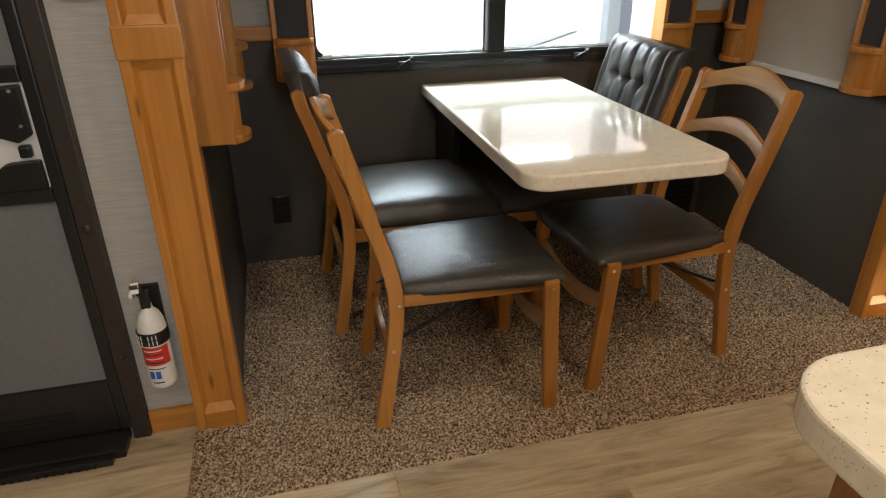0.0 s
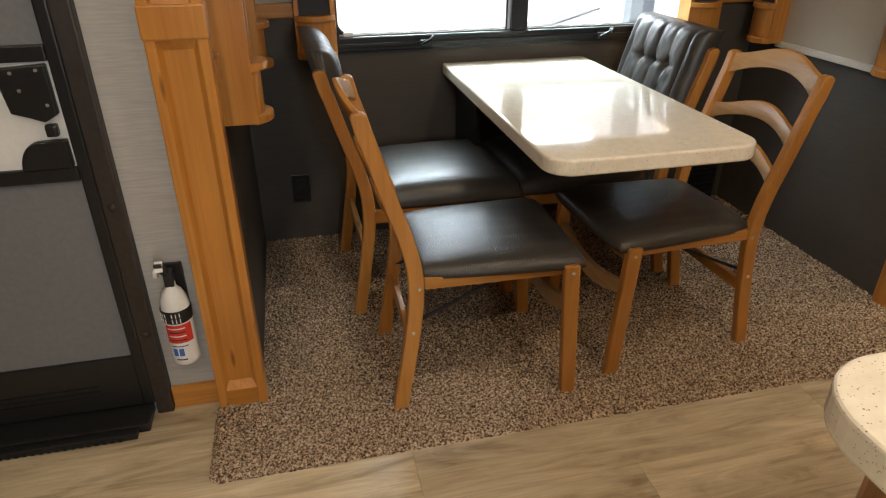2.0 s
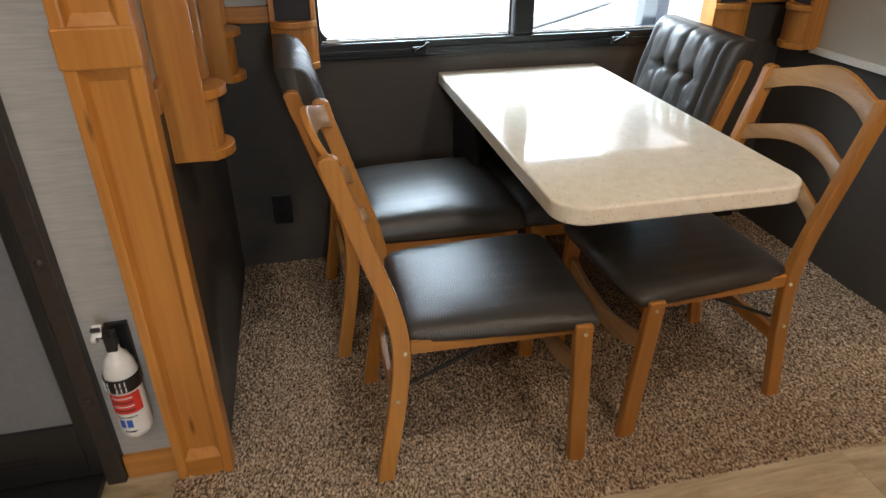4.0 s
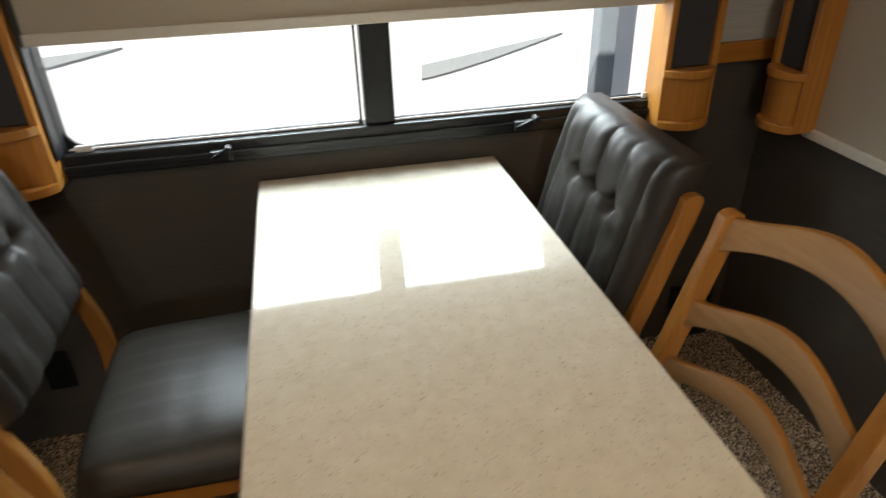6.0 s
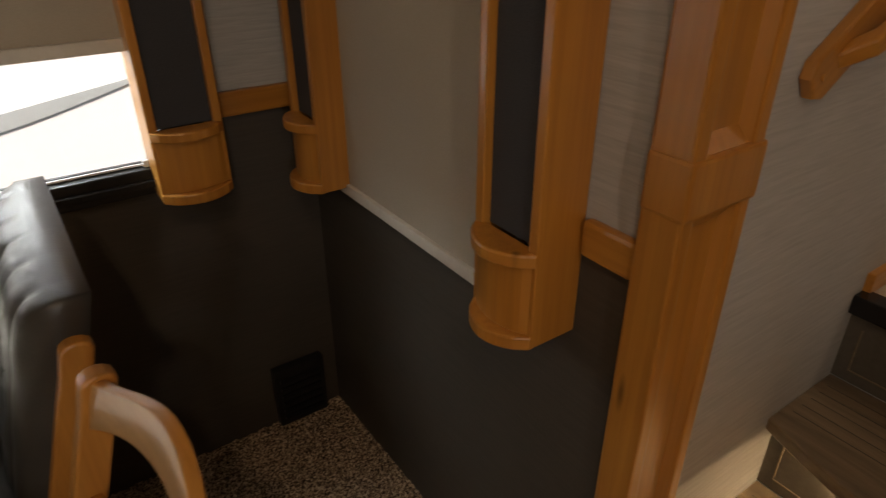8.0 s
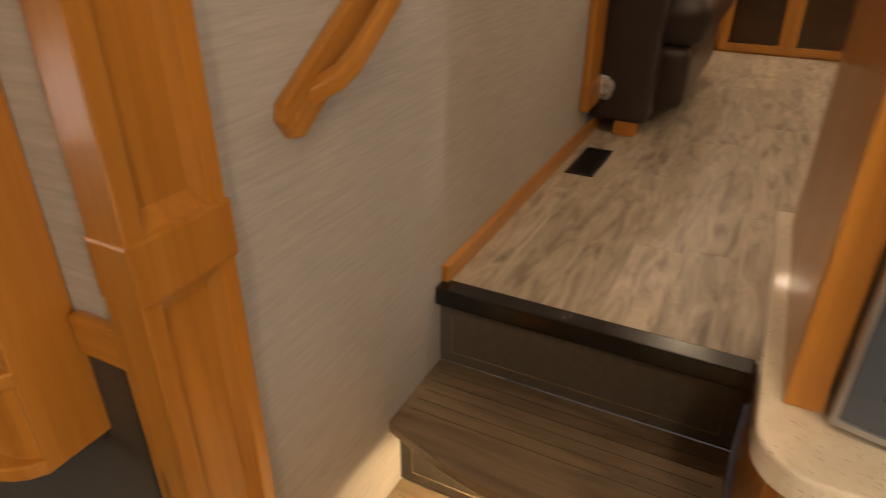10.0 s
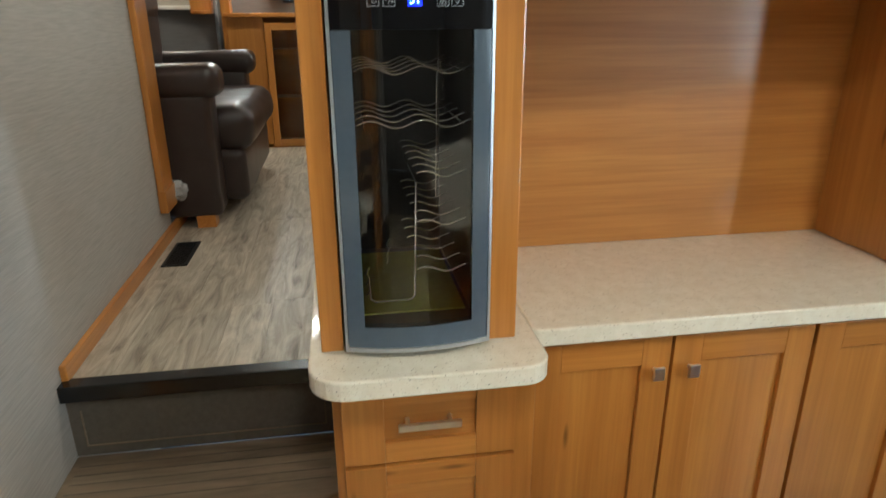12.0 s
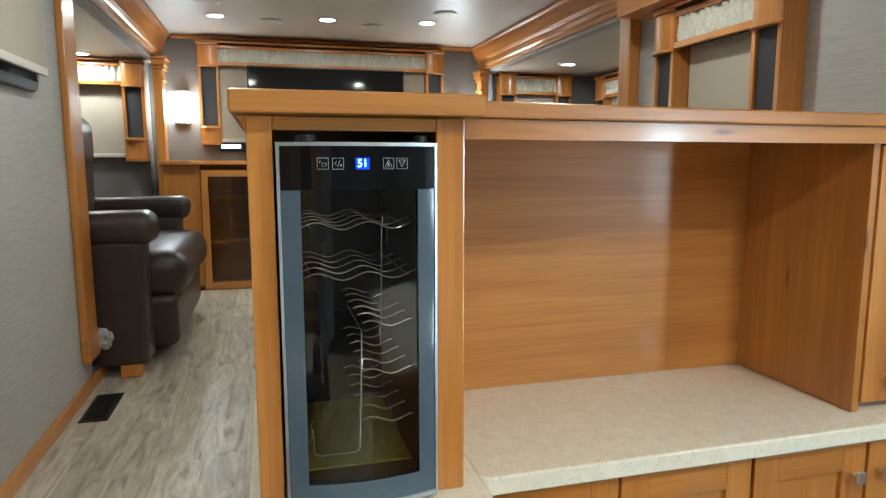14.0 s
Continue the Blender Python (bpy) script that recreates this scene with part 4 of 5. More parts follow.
lock = part("lock_plate", soft_bevel(prism(bmesh.new(), o, "y", 1.632, 1.651), 0.004, 2, 50), black_m, door, "black latch plate with four screws")
for dx, dz in ((-0.02, 0.994), (0.032, 0.998), (-0.012, 0.955), (0.036, 0.92)):
    part("screw", cyl(bmesh.new(), (lx + dx, 1.6315, dz), 0.004, 0.003, "y", 10), chrome, lock)
bx("thumb_latch", black_m, door, -0.506, -0.480, 1.628, 1.651, 0.846, 0.875, 0.006)
n = 10
o = [(-0.577, 0.770)] + [(-0.527 - 0.05 * math.cos(math.pi / 2 * k / n) , 0.770 + 0.066 * math.sin(math.pi / 2 * k / n)) for k in range(n + 1)] + [(-0.468, 0.838), (-0.468, 0.770)]
part("hand_pull", soft_bevel(prism(bmesh.new(), o, "y", 1.630, 1.650), 0.004, 2, 50), black_m, door, "black rounded hand pull")
ob = bx("entry_door_outer", white_m, None, DX0, DX1, 1.705, 1.725, 0.02, 1.95, 0.004)
tagged(ob, "white outer entry door behind the screen", "door", kind="structure")
sill = bx("threshold", black_m, None, -1.22, -0.44, 1.56, 1.66, 0.0005, 0.030, 0.006)
tagged(sill, "black rubber door threshold", "threshold", kind="structure")
pad = thing("door_mat", "black rubber strip mat at the entry door", "mat")
bx("pad", black_m, pad, -1.15, -0.470, 1.535, 1.559, 0.0005, 0.022, 0.004)
for k in range(32):
    bx("rib", blackmetal, pad, -1.14 + 0.02 * k, -1.13 + 0.02 * k, 1.530, 1.536, 0.004, 0.012, 0.001)

switch = thing("wood_wall_plate", "small maple wall plate with rounded corners and a wood plug", "wall plate")
part("plate", soft_bevel(prism(bmesh.new(), rounded(-0.353, -0.277, 1.184, 1.296, (0.016,) * 4, 3), "y", 1.640, 1.6595), 0.003, 2, 50), maple["z"], switch)
part("plug", cyl(bmesh.new(), (-0.315, 1.639, 1.209), 0.006, 0.004, "y", 12), chairwood["x"], switch)

ext = thing("fire_extinguisher", "small white fire extinguisher with red label on a black strap", "fire extinguisher", m=pose(-0.313, 1.612, 0.196))
prof = [(0.0, 0.0), (0.030, 0.0), (0.036, 0.006), (0.037, 0.02), (0.037, 0.175), (0.034, 0.200), (0.026, 0.222), (0.014, 0.236), (0.013, 0.25), (0.0, 0.25)]
def lathe(prof, n=28):
    bm = bmesh.new()
    rings = []
    for r, z in prof:
        rings.append([bm.verts.new((0, 0, z))] if r == 0 else [bm.verts.new((r * math.cos(2 * math.pi * k / n), r * math.sin(2 * math.pi * k / n), z)) for k in range(n)])
    for a, b in zip(rings, rings[1:]):
        for k in range(n):
            j = (k + 1) % n
            if len(a) == 1:
                bm.faces.new((a[0], b[k], b[j]))
            elif len(b) == 1:
                bm.faces.new((a[k], a[j], b[0]))
            else:
                bm.faces.new((a[k], a[j], b[j], b[k]))
    bmesh.ops.recalc_face_normals(bm, faces=bm.faces[:])
    return bm
part("cylinder", lathe(prof), white_m, ext, smooth=True)
def wrap(r, z0, z1, a0, a1, n=14):
    bm = bmesh.new()
    lo = [bm.verts.new((r * math.cos(radians(a0 + (a1 - a0) * k / n)), r * math.sin(radians(a0 + (a1 - a0) * k / n)), z0)) for k in range(n + 1)]
    hi = [bm.verts.new((v.co.x, v.co.y, z1)) for v in lo]
    for k in range(n):
        bm.faces.new((lo[k], lo[k + 1], hi[k + 1], hi[k]))
    return bm
part("red_label", wrap(0.0374, 0.078, 0.135, 215, 330), red_m, ext, "red instruction label", smooth=True)
for a in (232, 258):
    part("pictogram", wrap(0.0375, 0.036, 0.060, a, a + 20, 5), blue_m, ext, "blue pictogram square", smooth=True)
for k in range(4):
    part("text_bar", wrap(0.0376, 0.086 + 0.012 * k, 0.0895 + 0.012 * k, 228, 300, 8), white_m if k % 2 else black_m, ext, smooth=True)
part("text_bar", wrap(0.0375, 0.066, 0.069, 230, 300, 8), black_m, ext, smooth=True)
part("text_bar", wrap(0.0375, 0.022, 0.026, 240, 285, 6), black_m, ext, smooth=True)
strap = lathe([(0.0385, 0.140), (0.040, 0.142), (0.040, 0.176), (0.0385, 0.178)])
strap_ob = part("strap", strap, black_m, ext, "black plastic mounting strap", smooth=True)
for k in range(7):
    a = radians(205 + 14 * k)
    if k != 3:
        for z in (0.150, 0.166):
            bm = box(bmesh.new(), -0.0012, 0.0012, -0.0006, 0.0006, -0.006, 0.006)
            bm.transform(Matrix.Translation((0.0402 * math.cos(a), 0.0402 * math.sin(a), z)))
            part("strap_slot", bm, white_m, strap_ob)
bx("wall_bracket", black_m, ext, -0.02, 0.03, 0.036, 0.047, 0.12, 0.285, 0.003)
bm = box(bmesh.new(), -0.012, 0.012, -0.014, 0.016, 0.240, 0.285, 0.004, 2)
leg_bar(bm, (-0.004, -0.005, 0.28), (-0.014, -0.026, 0.318), 0.018, 0.02)
part("valve", bm, black_m, ext, "black valve and lever")
part("lever_tag", leg_bar(bmesh.new(), (-0.012, -0.036, 0.300), (-0.012, -0.020, 0.322), 0.019, 0.003), white_m, ext, "white tag on the lever")
part("gauge", cyl(bmesh.new(), (-0.026, -0.012, 0.285), 0.012, 0.010, "x", 14), white_m, ext, "small white pressure gauge")

# ---- handrail by the steps ----
rail = thing("grab_handle", "sloping honey maple grab handle screwed to the wall", "grab handle", m=pose(2.376, 1.6595, 1.152, 0, -33, 0))
# local x along the handle, -y into the room
o = [(0.0, -0.018), (0.018, -0.034), (0.385, -0.034), (0.40, -0.020), (0.40, 0.020), (0.385, 0.032), (0.018, 0.032), (0.0, 0.016)]
part("back_plate", soft_bevel(prism(bmesh.new(), o, "y", -0.020, 0.0), 0.004, 2, 50), maple["x"], rail)
outer = [(0.055, -0.019), (0.095, -0.052), (0.13, -0.062), (0.27, -0.062), (0.305, -0.052), (0.345, -0.019)]
inner = [(0.31, -0.019), (0.285, -0.036), (0.255, -0.041), (0.145, -0.041), (0.115, -0.036), (0.09, -0.019)]
part("grip", soft_bevel(prism(bmesh.new(), outer + inner, "z", -0.016, 0.014), 0.005, 2, 50), maple["x"], rail)
for x in (0.025, 0.375):
    part("screw_plug", cyl(bmesh.new(), (x, -0.0205, 0), 0.006, 0.003, "y", 12), chairwood["x"], rail)

# ---- wine bar: base cabinets, counter, hutch ----
def shaker(parent, name, x, y0, y1, z0, z1, stile=0.055, grain="z", thick=0.02, rail=None):
    """A frame-and-panel front facing -x, its face at x."""
    rail = rail or stile
    front = thing(name, "", "")
    front.parent = parent
    g = 0.0015
    bx("stile", maple["z"], front, x, x + thick, y0 + g, y0 + stile, z0 + g, z1 - g, 0.002)
    bx("stile", maple["z"], front, x, x + thick, y1 - stile, y1 - g, z0 + g, z1 - g, 0.002)
    bx("rail", maple["y"], front, x + 0.0006, x + thick, y0 + stile, y1 - stile, z0 + g, z0 + rail, 0.002)
    bx("rail", maple["y"], front, x + 0.0006, x + thick, y0 + stile, y1 - stile, z1 - rail, z1 - g, 0.002)
    bx("panel", maple[grain], front, x + 0.011, x + thick - 0.002, y0 + stile - 0.004, y1 - stile + 0.004, z0 + rail - 0.004, z1 - rail + 0.004, 0.0)
    return front


def bar_pull(parent, x, y, z, length=0.122):
    bm = box(bmesh.new(), x - 0.034, x - 0.024, y - length / 2, y + length / 2, z - 0.007, z + 0.007, 0.002, 2)
    for s in (-1, 1):
        cyl(bm, (x - 0.012, y + s * 0.042, z), 0.0045, 0.026, "x", 10)
    part("bar_pull", bm, chrome, parent, "polished nickel bar pull")


def knob(parent, x, y, z):
    bm = box(bmesh.new(), x - 0.026, x - 0.018, y - 0.012, y + 0.012, z - 0.015, z + 0.015, 0.002, 2)
    cyl(bm, (x - 0.009, y, z), 0.005, 0.02, "x", 10)
    part("knob", bm, chrome, parent, "square satin nickel knob")


def carcase(ob, x0, x1, y0, y1, z0, z1):
    bm = bmesh.new()
    box(bm, x0, x1, y0, y1, z0, z1, 0.0015)
    part("carcase", bm, maple["z"], ob)


drawers = thing("drawer_unit", "honey maple drawer unit with nickel bar pulls", "cabinet", "bar cabinets")
carcase(drawers, 2.405, 2.95, 0.575, 0.978, 0.0, 0.878)
for k, (a, b) in enumerate(((0.672, 0.850), (0.430, 0.666), (0.10, 0.424))):
    d = shaker(drawers, "drawer", 2.385, 0.618, 0.963, a, b, 0.082, "y", rail=0.048)
    bar_pull(d, 2.396, 0.794, (0.764, 0.526, 0.262)[k])

for k, (a, b, kn) in enumerate(((0.26, 0.575, 1), (-0.075, 0.26, -1), (-0.40, -0.078, 1), (-0.70, -0.403, -1))):
    cab = thing("base_cabinet", "honey maple cabinet with a recessed-panel door", "cabinet", "bar cabinets")
    lo = a
    carcase(cab, 2.472, 2.95, lo + 0.001, b - 0.001, 0.0, 0.878)
    d = shaker(cab, "door", 2.452, a + 0.002, b - 0.002, 0.09, 0.866, 0.066)
    knob(d, 2.452, (a + 0.038) if kn > 0 else (b - 0.042), 0.79)

counter = thing("bar_counter", "pale speckled quartz bar counter with rounded front corners", "counter")
out = []
out += [(2.98, 1.013)]
for k in range(9):
    a = radians(90 + 90 * k / 8)
    out.append((2.29 + 0.07 + 0.07 * math.cos(a), 1.013 - 0.07 + 0.07 * math.sin(a)))
for k in range(7):
    a = radians(180 + 90 * k / 6)
    out.append((2.29 + 0.05 + 0.05 * math.cos(a), 0.578 + 0.05 + 0.05 * math.sin(a)))
out += [(2.40, 0.578), (2.98, 0.578)]
part("end_slab", soft_bevel(prism(bmesh.new(), out, "z", 0.880, 0.920), 0.005, 3, 40), quartz_m, counter)
out = [(2.98, 0.5775), (2.440, 0.5775), (2.428, 0.570), (2.424, 0.555), (2.424, -0.695), (2.98, -0.695)]
part("slab", soft_bevel(prism(bmesh.new(), out, "z", 0.880, 0.9195), 0.005, 3, 40), quartz_m, counter)

hutch = thing("bar_hutch", "honey maple hutch with an open niche and thick top", "cabinet")
bx("column", maple["z"], hutch, 2.402, 2.93, 0.948, 0.989, 0.921, 1.603, 0.003)
bx("column", maple["z"], hutch, 2.402, 2.93, 0.622, 0.674, 0.921, 1.603, 0.003)
bx("face_rail", maple["y"], hutch, 2.404, 2.44, 0.674, 0.948, 1.580, 1.602, 0.002)
bx("niche_back", veneer, hutch, 2.90, 2.925, -0.40, 0.622, 0.921, 1.603, 0.0, "horizontal-grained maple back panel with dark flecks")
bx("fridge_back", maple["y"], hutch, 2.905, 2.93, 0.674, 0.948, 0.921, 1.603, 0.0)
bx("niche_side", maple["z"], hutch, 2.50, 2.899, -0.415, -0.395, 0.921, 1.603, 0.002)
bx("niche_ceiling", maple["y"], hutch, 2.53, 2.899, -0.395, 0.622, 1.585, 1.603, 0.0)
# bowed front rail and top
n = 16
def bow(u):
    return 2.405 + 0.075 * u + 0.02 * math.sin(math.pi * u)
edge = [(bow(k / n), 0.6205 - 1.3205 * k / n) for k in range(n + 1)]
rail_o = [(x + 0.004, y) for x, y in edge if y < 0.622] + [(x + 0.04, y) for x, y in reversed(edge) if y < 0.622]
part("apron", prism(bmesh.new(), rail_o, "z", 1.568, 1.604), maple["y"], hutch)
top_o = [(x - 0.012, y) for x, y in edge] + [(3.0, -0.70), (3.0, 0.598)]
part("top", soft_bevel(prism(bmesh.new(), top_o, "z", 1.605, 1.634), 0.004, 2, 40), maple["y"], hutch)
cap = soft_bevel(prism(bmesh.new(), [(2.352, 0.599), (2.352, 1.012), (3.02, 1.012), (3.02, 0.599)], "z", 1.604, 1.640), 0.004, 2, 40)
part("cap", cap, maple["y"], hutch, "thick overhanging maple cap")
part("cap_moulding", prism(bmesh.new(), [(0.989, 1.575), (1.003, 1.603), (0.989, 1.603)], "x", 2.402, 2.95), maple["x"], hutch)
wall_cab = thing("wall_cabinet", "honey maple upper cabinet with a panelled door", "cabinet")
carcase(wall_cab, 2.521, 2.92, -0.695, -0.417, 0.93, 1.566)
d = shaker(wall_cab, "door", 2.494, -0.695, -0.4155, 0.945, 1.566, 0.062)
knob(d, 2.494, -0.49, 1.0)

# ---- kitchen island ----
island = thing("kitchen_island", "pale speckled quartz island with rounded corner and maple base", "island")
bm = prism(bmesh.new(), rounded(0.495, 1.75, -0.55, 0.442, (0.09, 0.09, 0.09, 0.09), 10), "z", 0.88, 0.92)
part("slab", soft_bevel(bm, 0.006, 3, 40), quartz_m, island)
part("base", soft_bevel(prism(bmesh.new(), rounded(0.545, 1.70, -0.50, 0.395, (0.05,) * 4, 6), "z", 0.0, 0.879), 0.002, 1, 40), maple["z"], island)

# ---- wine cooler ----
cooler = thing("wine_cooler", "black wine cooler with bowed glass door and blue display", "wine cooler")
FY0, FY1, FZ0, FZ1 = 0.679, 0.944, 0.932, 1.560
YC = (FY0 + FY1) / 2


def bowed(y, depth=0.022):
    u = (y - YC) / ((FY1 - FY0) / 2)
    return 2.378 - depth * (1 - u * u)


def bow_panel(y0, y1, z0, z1, off, thick, n=16, z0f=None):
    bm = bmesh.new()
    cols = []
    for k in range(n + 1):
        y = y0 + (y1 - y0) * k / n
        x = bowed(y) + off
        a = z0 if z0f is None else z0f(y)
        cols.append([bm.verts.new(p) for p in ((x, y, a), (x, y, z1), (x + thick, y, z1), (x + thick, y, a))])
    for a, b in zip(cols, cols[1:]):
        for k in range(4):
            j = (k + 1) % 4
            bm.faces.new((a[k], a[j], b[j], b[k]))
    bm.faces.new(cols[0])
    bm.faces.new(list(reversed(cols[-1])))
    bmesh.ops.recalc_face_normals(bm, faces=bm.faces[:])
    return bm


inner_m = plain("cooler_liner", (0.030, 0.030, 0.031), 0.4, amount=0.15)
bx("side_wall", black_m, cooler, 2.405, 2.88, FY0 + 0.002, FY0 + 0.022, FZ0, FZ1 - 0.02, 0.0)
bx("side_wall", black_m, cooler, 2.405, 2.88, FY1 - 0.022, FY1 - 0.002, FZ0, FZ1 - 0.02, 0.0)
bx("back_wall", inner_m, cooler, 2.84, 2.88, FY0 + 0.022, FY1 - 0.022, FZ0, FZ1 - 0.02, 0.0)
bx("top_wall", black_m, cooler, 2.405, 2.84, FY0 + 0.022, FY1 - 0.022, FZ1 - 0.06, FZ1 - 0.02, 0.0)
bx("bottom_wall", inner_m, cooler, 2.405, 2.84, FY0 + 0.022, FY1 - 0.022, FZ0, FZ0 + 0.03, 0.0)
for y in (FY0 + 0.03, FY1 - 0.03):
    for x in (2.42, 2.84):
        part("foot", cyl(bmesh.new(), (x, y, 0.9265), 0.012, 0.011, "z", 14), black_m, cooler)
fdoor = thing("door", "", "")
fdoor.parent = cooler
greyband = plain("grey_glass_band", (0.085, 0.11, 0.145), 0.12, amount=0.04)
blackglass = plain("black_glass", (0.006, 0.006, 0.007), 0.05, amount=0.2)
ZP = 1.484
part("control_panel", bow_panel(FY0 + 0.006, FY1 - 0.006, ZP, FZ1 - 0.006, 0.0, 0.02), blackglass, fdoor, "glossy black control panel", smooth=False)
part("side_band", bow_panel(FY0 + 0.006, FY0 + 0.036, FZ0 + 0.010, ZP - 0.001, 0.0, 0.02), greyband, fdoor, "blue-grey glass border")
part("side_band", bow_panel(FY1 - 0.036, FY1 - 0.006, FZ0 + 0.010, ZP - 0.001, 0.0, 0.02), greyband, fdoor, "blue-grey glass border")
part("bottom_band", bow_panel(FY0 + 0.036, FY1 - 0.036, FZ0 + 0.010, FZ0 + 0.050, 0.0, 0.02), greyband, fdoor, "blue-grey glass border")
smoked = glass_mat("smoked_glass", (0.86, 0.85, 0.83))
smoked.node_tree.nodes["Principled BSDF"].inputs["IOR"].default_value = 1.5
pane = part("pane", bow_panel(FY0 + 0.036, FY1 - 0.036, FZ0 + 0.050, ZP, 0.001, 0.005), smoked, fdoor, "smoked glass pane", smooth=False)
part("edge_trim", bow_panel(FY0, FY0 + 0.005, FZ0, FZ1, -0.002, 0.026, 2), silver, fdoor, "silver edge trim")
part("edge_trim", bow_panel(FY1 - 0.005, FY1, FZ0, FZ1, -0.002, 0.026, 2), silver, fdoor, "silver edge trim")
part("edge_trim", bow_panel(FY0 + 0.006, FY1 - 0.006, FZ1 - 0.006, FZ1, -0.003, 0.026), silver, fdoor, "silver edge trim")
part("edge_trim", bow_panel(FY0 + 0.006, FY1 - 0.006, FZ0 + 0.002, FZ0 + 0.010, -0.004, 0.026), silver, fdoor, "silver edge trim")
for y in (0.895, 0.703):
    bm = cyl(bmesh.new(), (2.40, y, FZ1 + 0.006), 0.017 if y > 0.8 else 0.012, 0.014, "z", 16)
    part("hinge_cap", soft_bevel(bm, 0.003, 2, 50), black_m, cooler)

ink = plain("icon_ink", (0.62, 0.64, 0.66), 0.5, amount=0.03)


def icon(y, z, size, strokes):
    bm = bmesh.new()
    x = bowed(y) - 0.0012
    h = size / 2
    t = 0.00055
    segs = [((-h, -h), (h, -h)), ((h, -h), (h, h)), ((h, h), (-h, h)), ((-h, h), (-h, -h))] + strokes
    for (a, b), (c, d) in segs:
        ln = math.hypot(c - a, d - b)
        ang = math.atan2(d - b, c - a)
        mat4 = Matrix.Translation((x, y - (a + c) / 2, z + (b + d) / 2)) @ Matrix.Rotation(-ang, 4, "X") @ Matrix.Diagonal((0.0006, ln + t, t, 1))
        bmesh.ops.create_cube(bm, size=1.0, matrix=mat4)
    part("button_icon", bm, ink, fdoor, "thin white touch icon")


s = 0.0055
up_tri = [((-s, -s), (s, -s)), ((s, -s), (0, s)), ((0, s), (-s, -s)), ((-0.002, -0.002), (0.002, -0.002)), ((0, -0.004), (0, 0.0))]
dn_tri = [((-s, s), (s, s)), ((s, s), (0, -s)), ((0, -s), (-s, s)), ((-0.002, 0.002), (0.002, 0.002))]
lockic = [((-0.001, -0.004), (0.005, -0.004)), ((0.005, -0.004), (0.005, 0.001)), ((0.005, 0.001), (-0.001, 0.001)), ((-0.001, 0.001), (-0.001, -0.004)), ((-0.005, 0.004), (-0.002, 0.004)), ((-0.005, 0.004), (-0.005, 0.001))]
tempic = [((-0.001, -0.005), (0.003, 0.005)), ((-0.005, 0.0), (-0.002, 0.004)), ((-0.005, 0.0), (-0.003, -0.001)), ((0.003, -0.004), (0.006, -0.001)), ((0.003, -0.001), (0.006, -0.004))]
ZI = 1.526
for y, st in ((0.872, lockic), (0.848, tempic), (0.766, up_tri), (0.743, dn_tri)):
    icon(y, ZI, 0.0175, st)
bx("display_window", glow("display_blue", (0.01, 0.02, 0.75), 0.6), fdoor, bowed(0.809) - 0.0016, bowed(0.809) - 0.0006, 0.798, 0.820, ZI - 0.009, ZI + 0.009, 0.0, "blue lit display window")


def digits(text, y, z, size):
    cu = bpy.data.curves.new("digits", "FONT")
    cu.body, cu.size, cu.align_x, cu.align_y, cu.extrude = text, size, "CENTER", "CENTER", 0.0003
    tmp = new("tmp_text", cu)
    me = bpy.data.meshes.new_from_object(tmp.evaluated_get(bpy.context.evaluated_depsgraph_get()))
    bpy.data.objects.remove(tmp)
    me.materials.clear()
    me.materials.append(glow("display_digit", (0.25, 0.6, 1.0), 3.5))
    ob = new("digits", me)
    ob.parent = fdoor
    ob.matrix_basis = Matrix.Translation((bowed(y) - 0.0022, y, z)) @ pose(0, 0, 0, 90, 0, -90)
    tagged(ob, "bright display digits")


digits("51", 0.809, ZI, 0.0175)


def tube(name, pts, r, mat, parent, label=""):
    cu = bpy.data.curves.new(name, "CURVE")
    cu.dimensions, cu.bevel_depth, cu.bevel_resolution = "3D", r, 1
    sp = cu.splines.new("POLY")
    sp.points.add(len(pts) - 1)
    for p, q in zip(sp.points, pts):
        p.co = (*q, 1)
    tmp = new("tmp_curve", cu)
    me = bpy.data.meshes.new_from_object(tmp.evaluated_get(bpy.context.evaluated_depsgraph_get()))
    bpy.data.objects.remove(tmp)
    me.materials.clear()
    me.materials.append(mat)
    for p in me.polygons:
        p.use_smooth = True
    ob = new(name, me)
    ob.parent = parent
    if label:
        tagged(ob, label)
    return ob


wire = plain("chrome_wire", (0.88, 0.88, 0.88), 0.16, 1.0, amount=0.03)
for z in (1.419, 1.330):
    rack = thing("rack", "", "")
    rack.parent = cooler
    for x in (2.43, 2.50, 2.57, 2.64, 2.72):
        pts = [(x, 0.706 + 0.198 * i / 40, z + 0.0065 * math.cos(2 * math.pi * 2.2 * i / 40 + 0.4)) for i in range(41)]
        tube("wave_wire", pts, 0.0016, wire, rack)
    for y in (0.72, 0.805, 0.89):
        tube("side_wire", [(2.43, y, z - 0.002), (2.78, y, z - 0.002)], 0.0014, wire, rack)
for z in (1.242, 1.153, 1.062):
    rack = thing("half_rack", "", "")
    rack.parent = cooler
    for k in range(6):
        x = 2.43 + 0.062 * k
        pts = [(x, 0.716 + 0.088 * i / 24, z + 0.0055 * math.cos(2 * math.pi * 1.15 * i / 24 + 0.3)) for i in range(25)]
        tube("wave_wire", pts, 0.0016, wire, rack)
front = thing("bottle_basket", "", "")
front.parent = cooler
tube("frame_wire", [(2.76, 0.806, 1.232), (2.44, 0.805, 1.230), (2.432, 0.805, 1.222), (2.43, 0.811, 1.012), (2.43, 0.818, 1.004), (2.43, 0.884, 1.003), (2.43, 0.893, 1.010), (2.43, 0.895, 1.052)], 0.0019, wire, front)
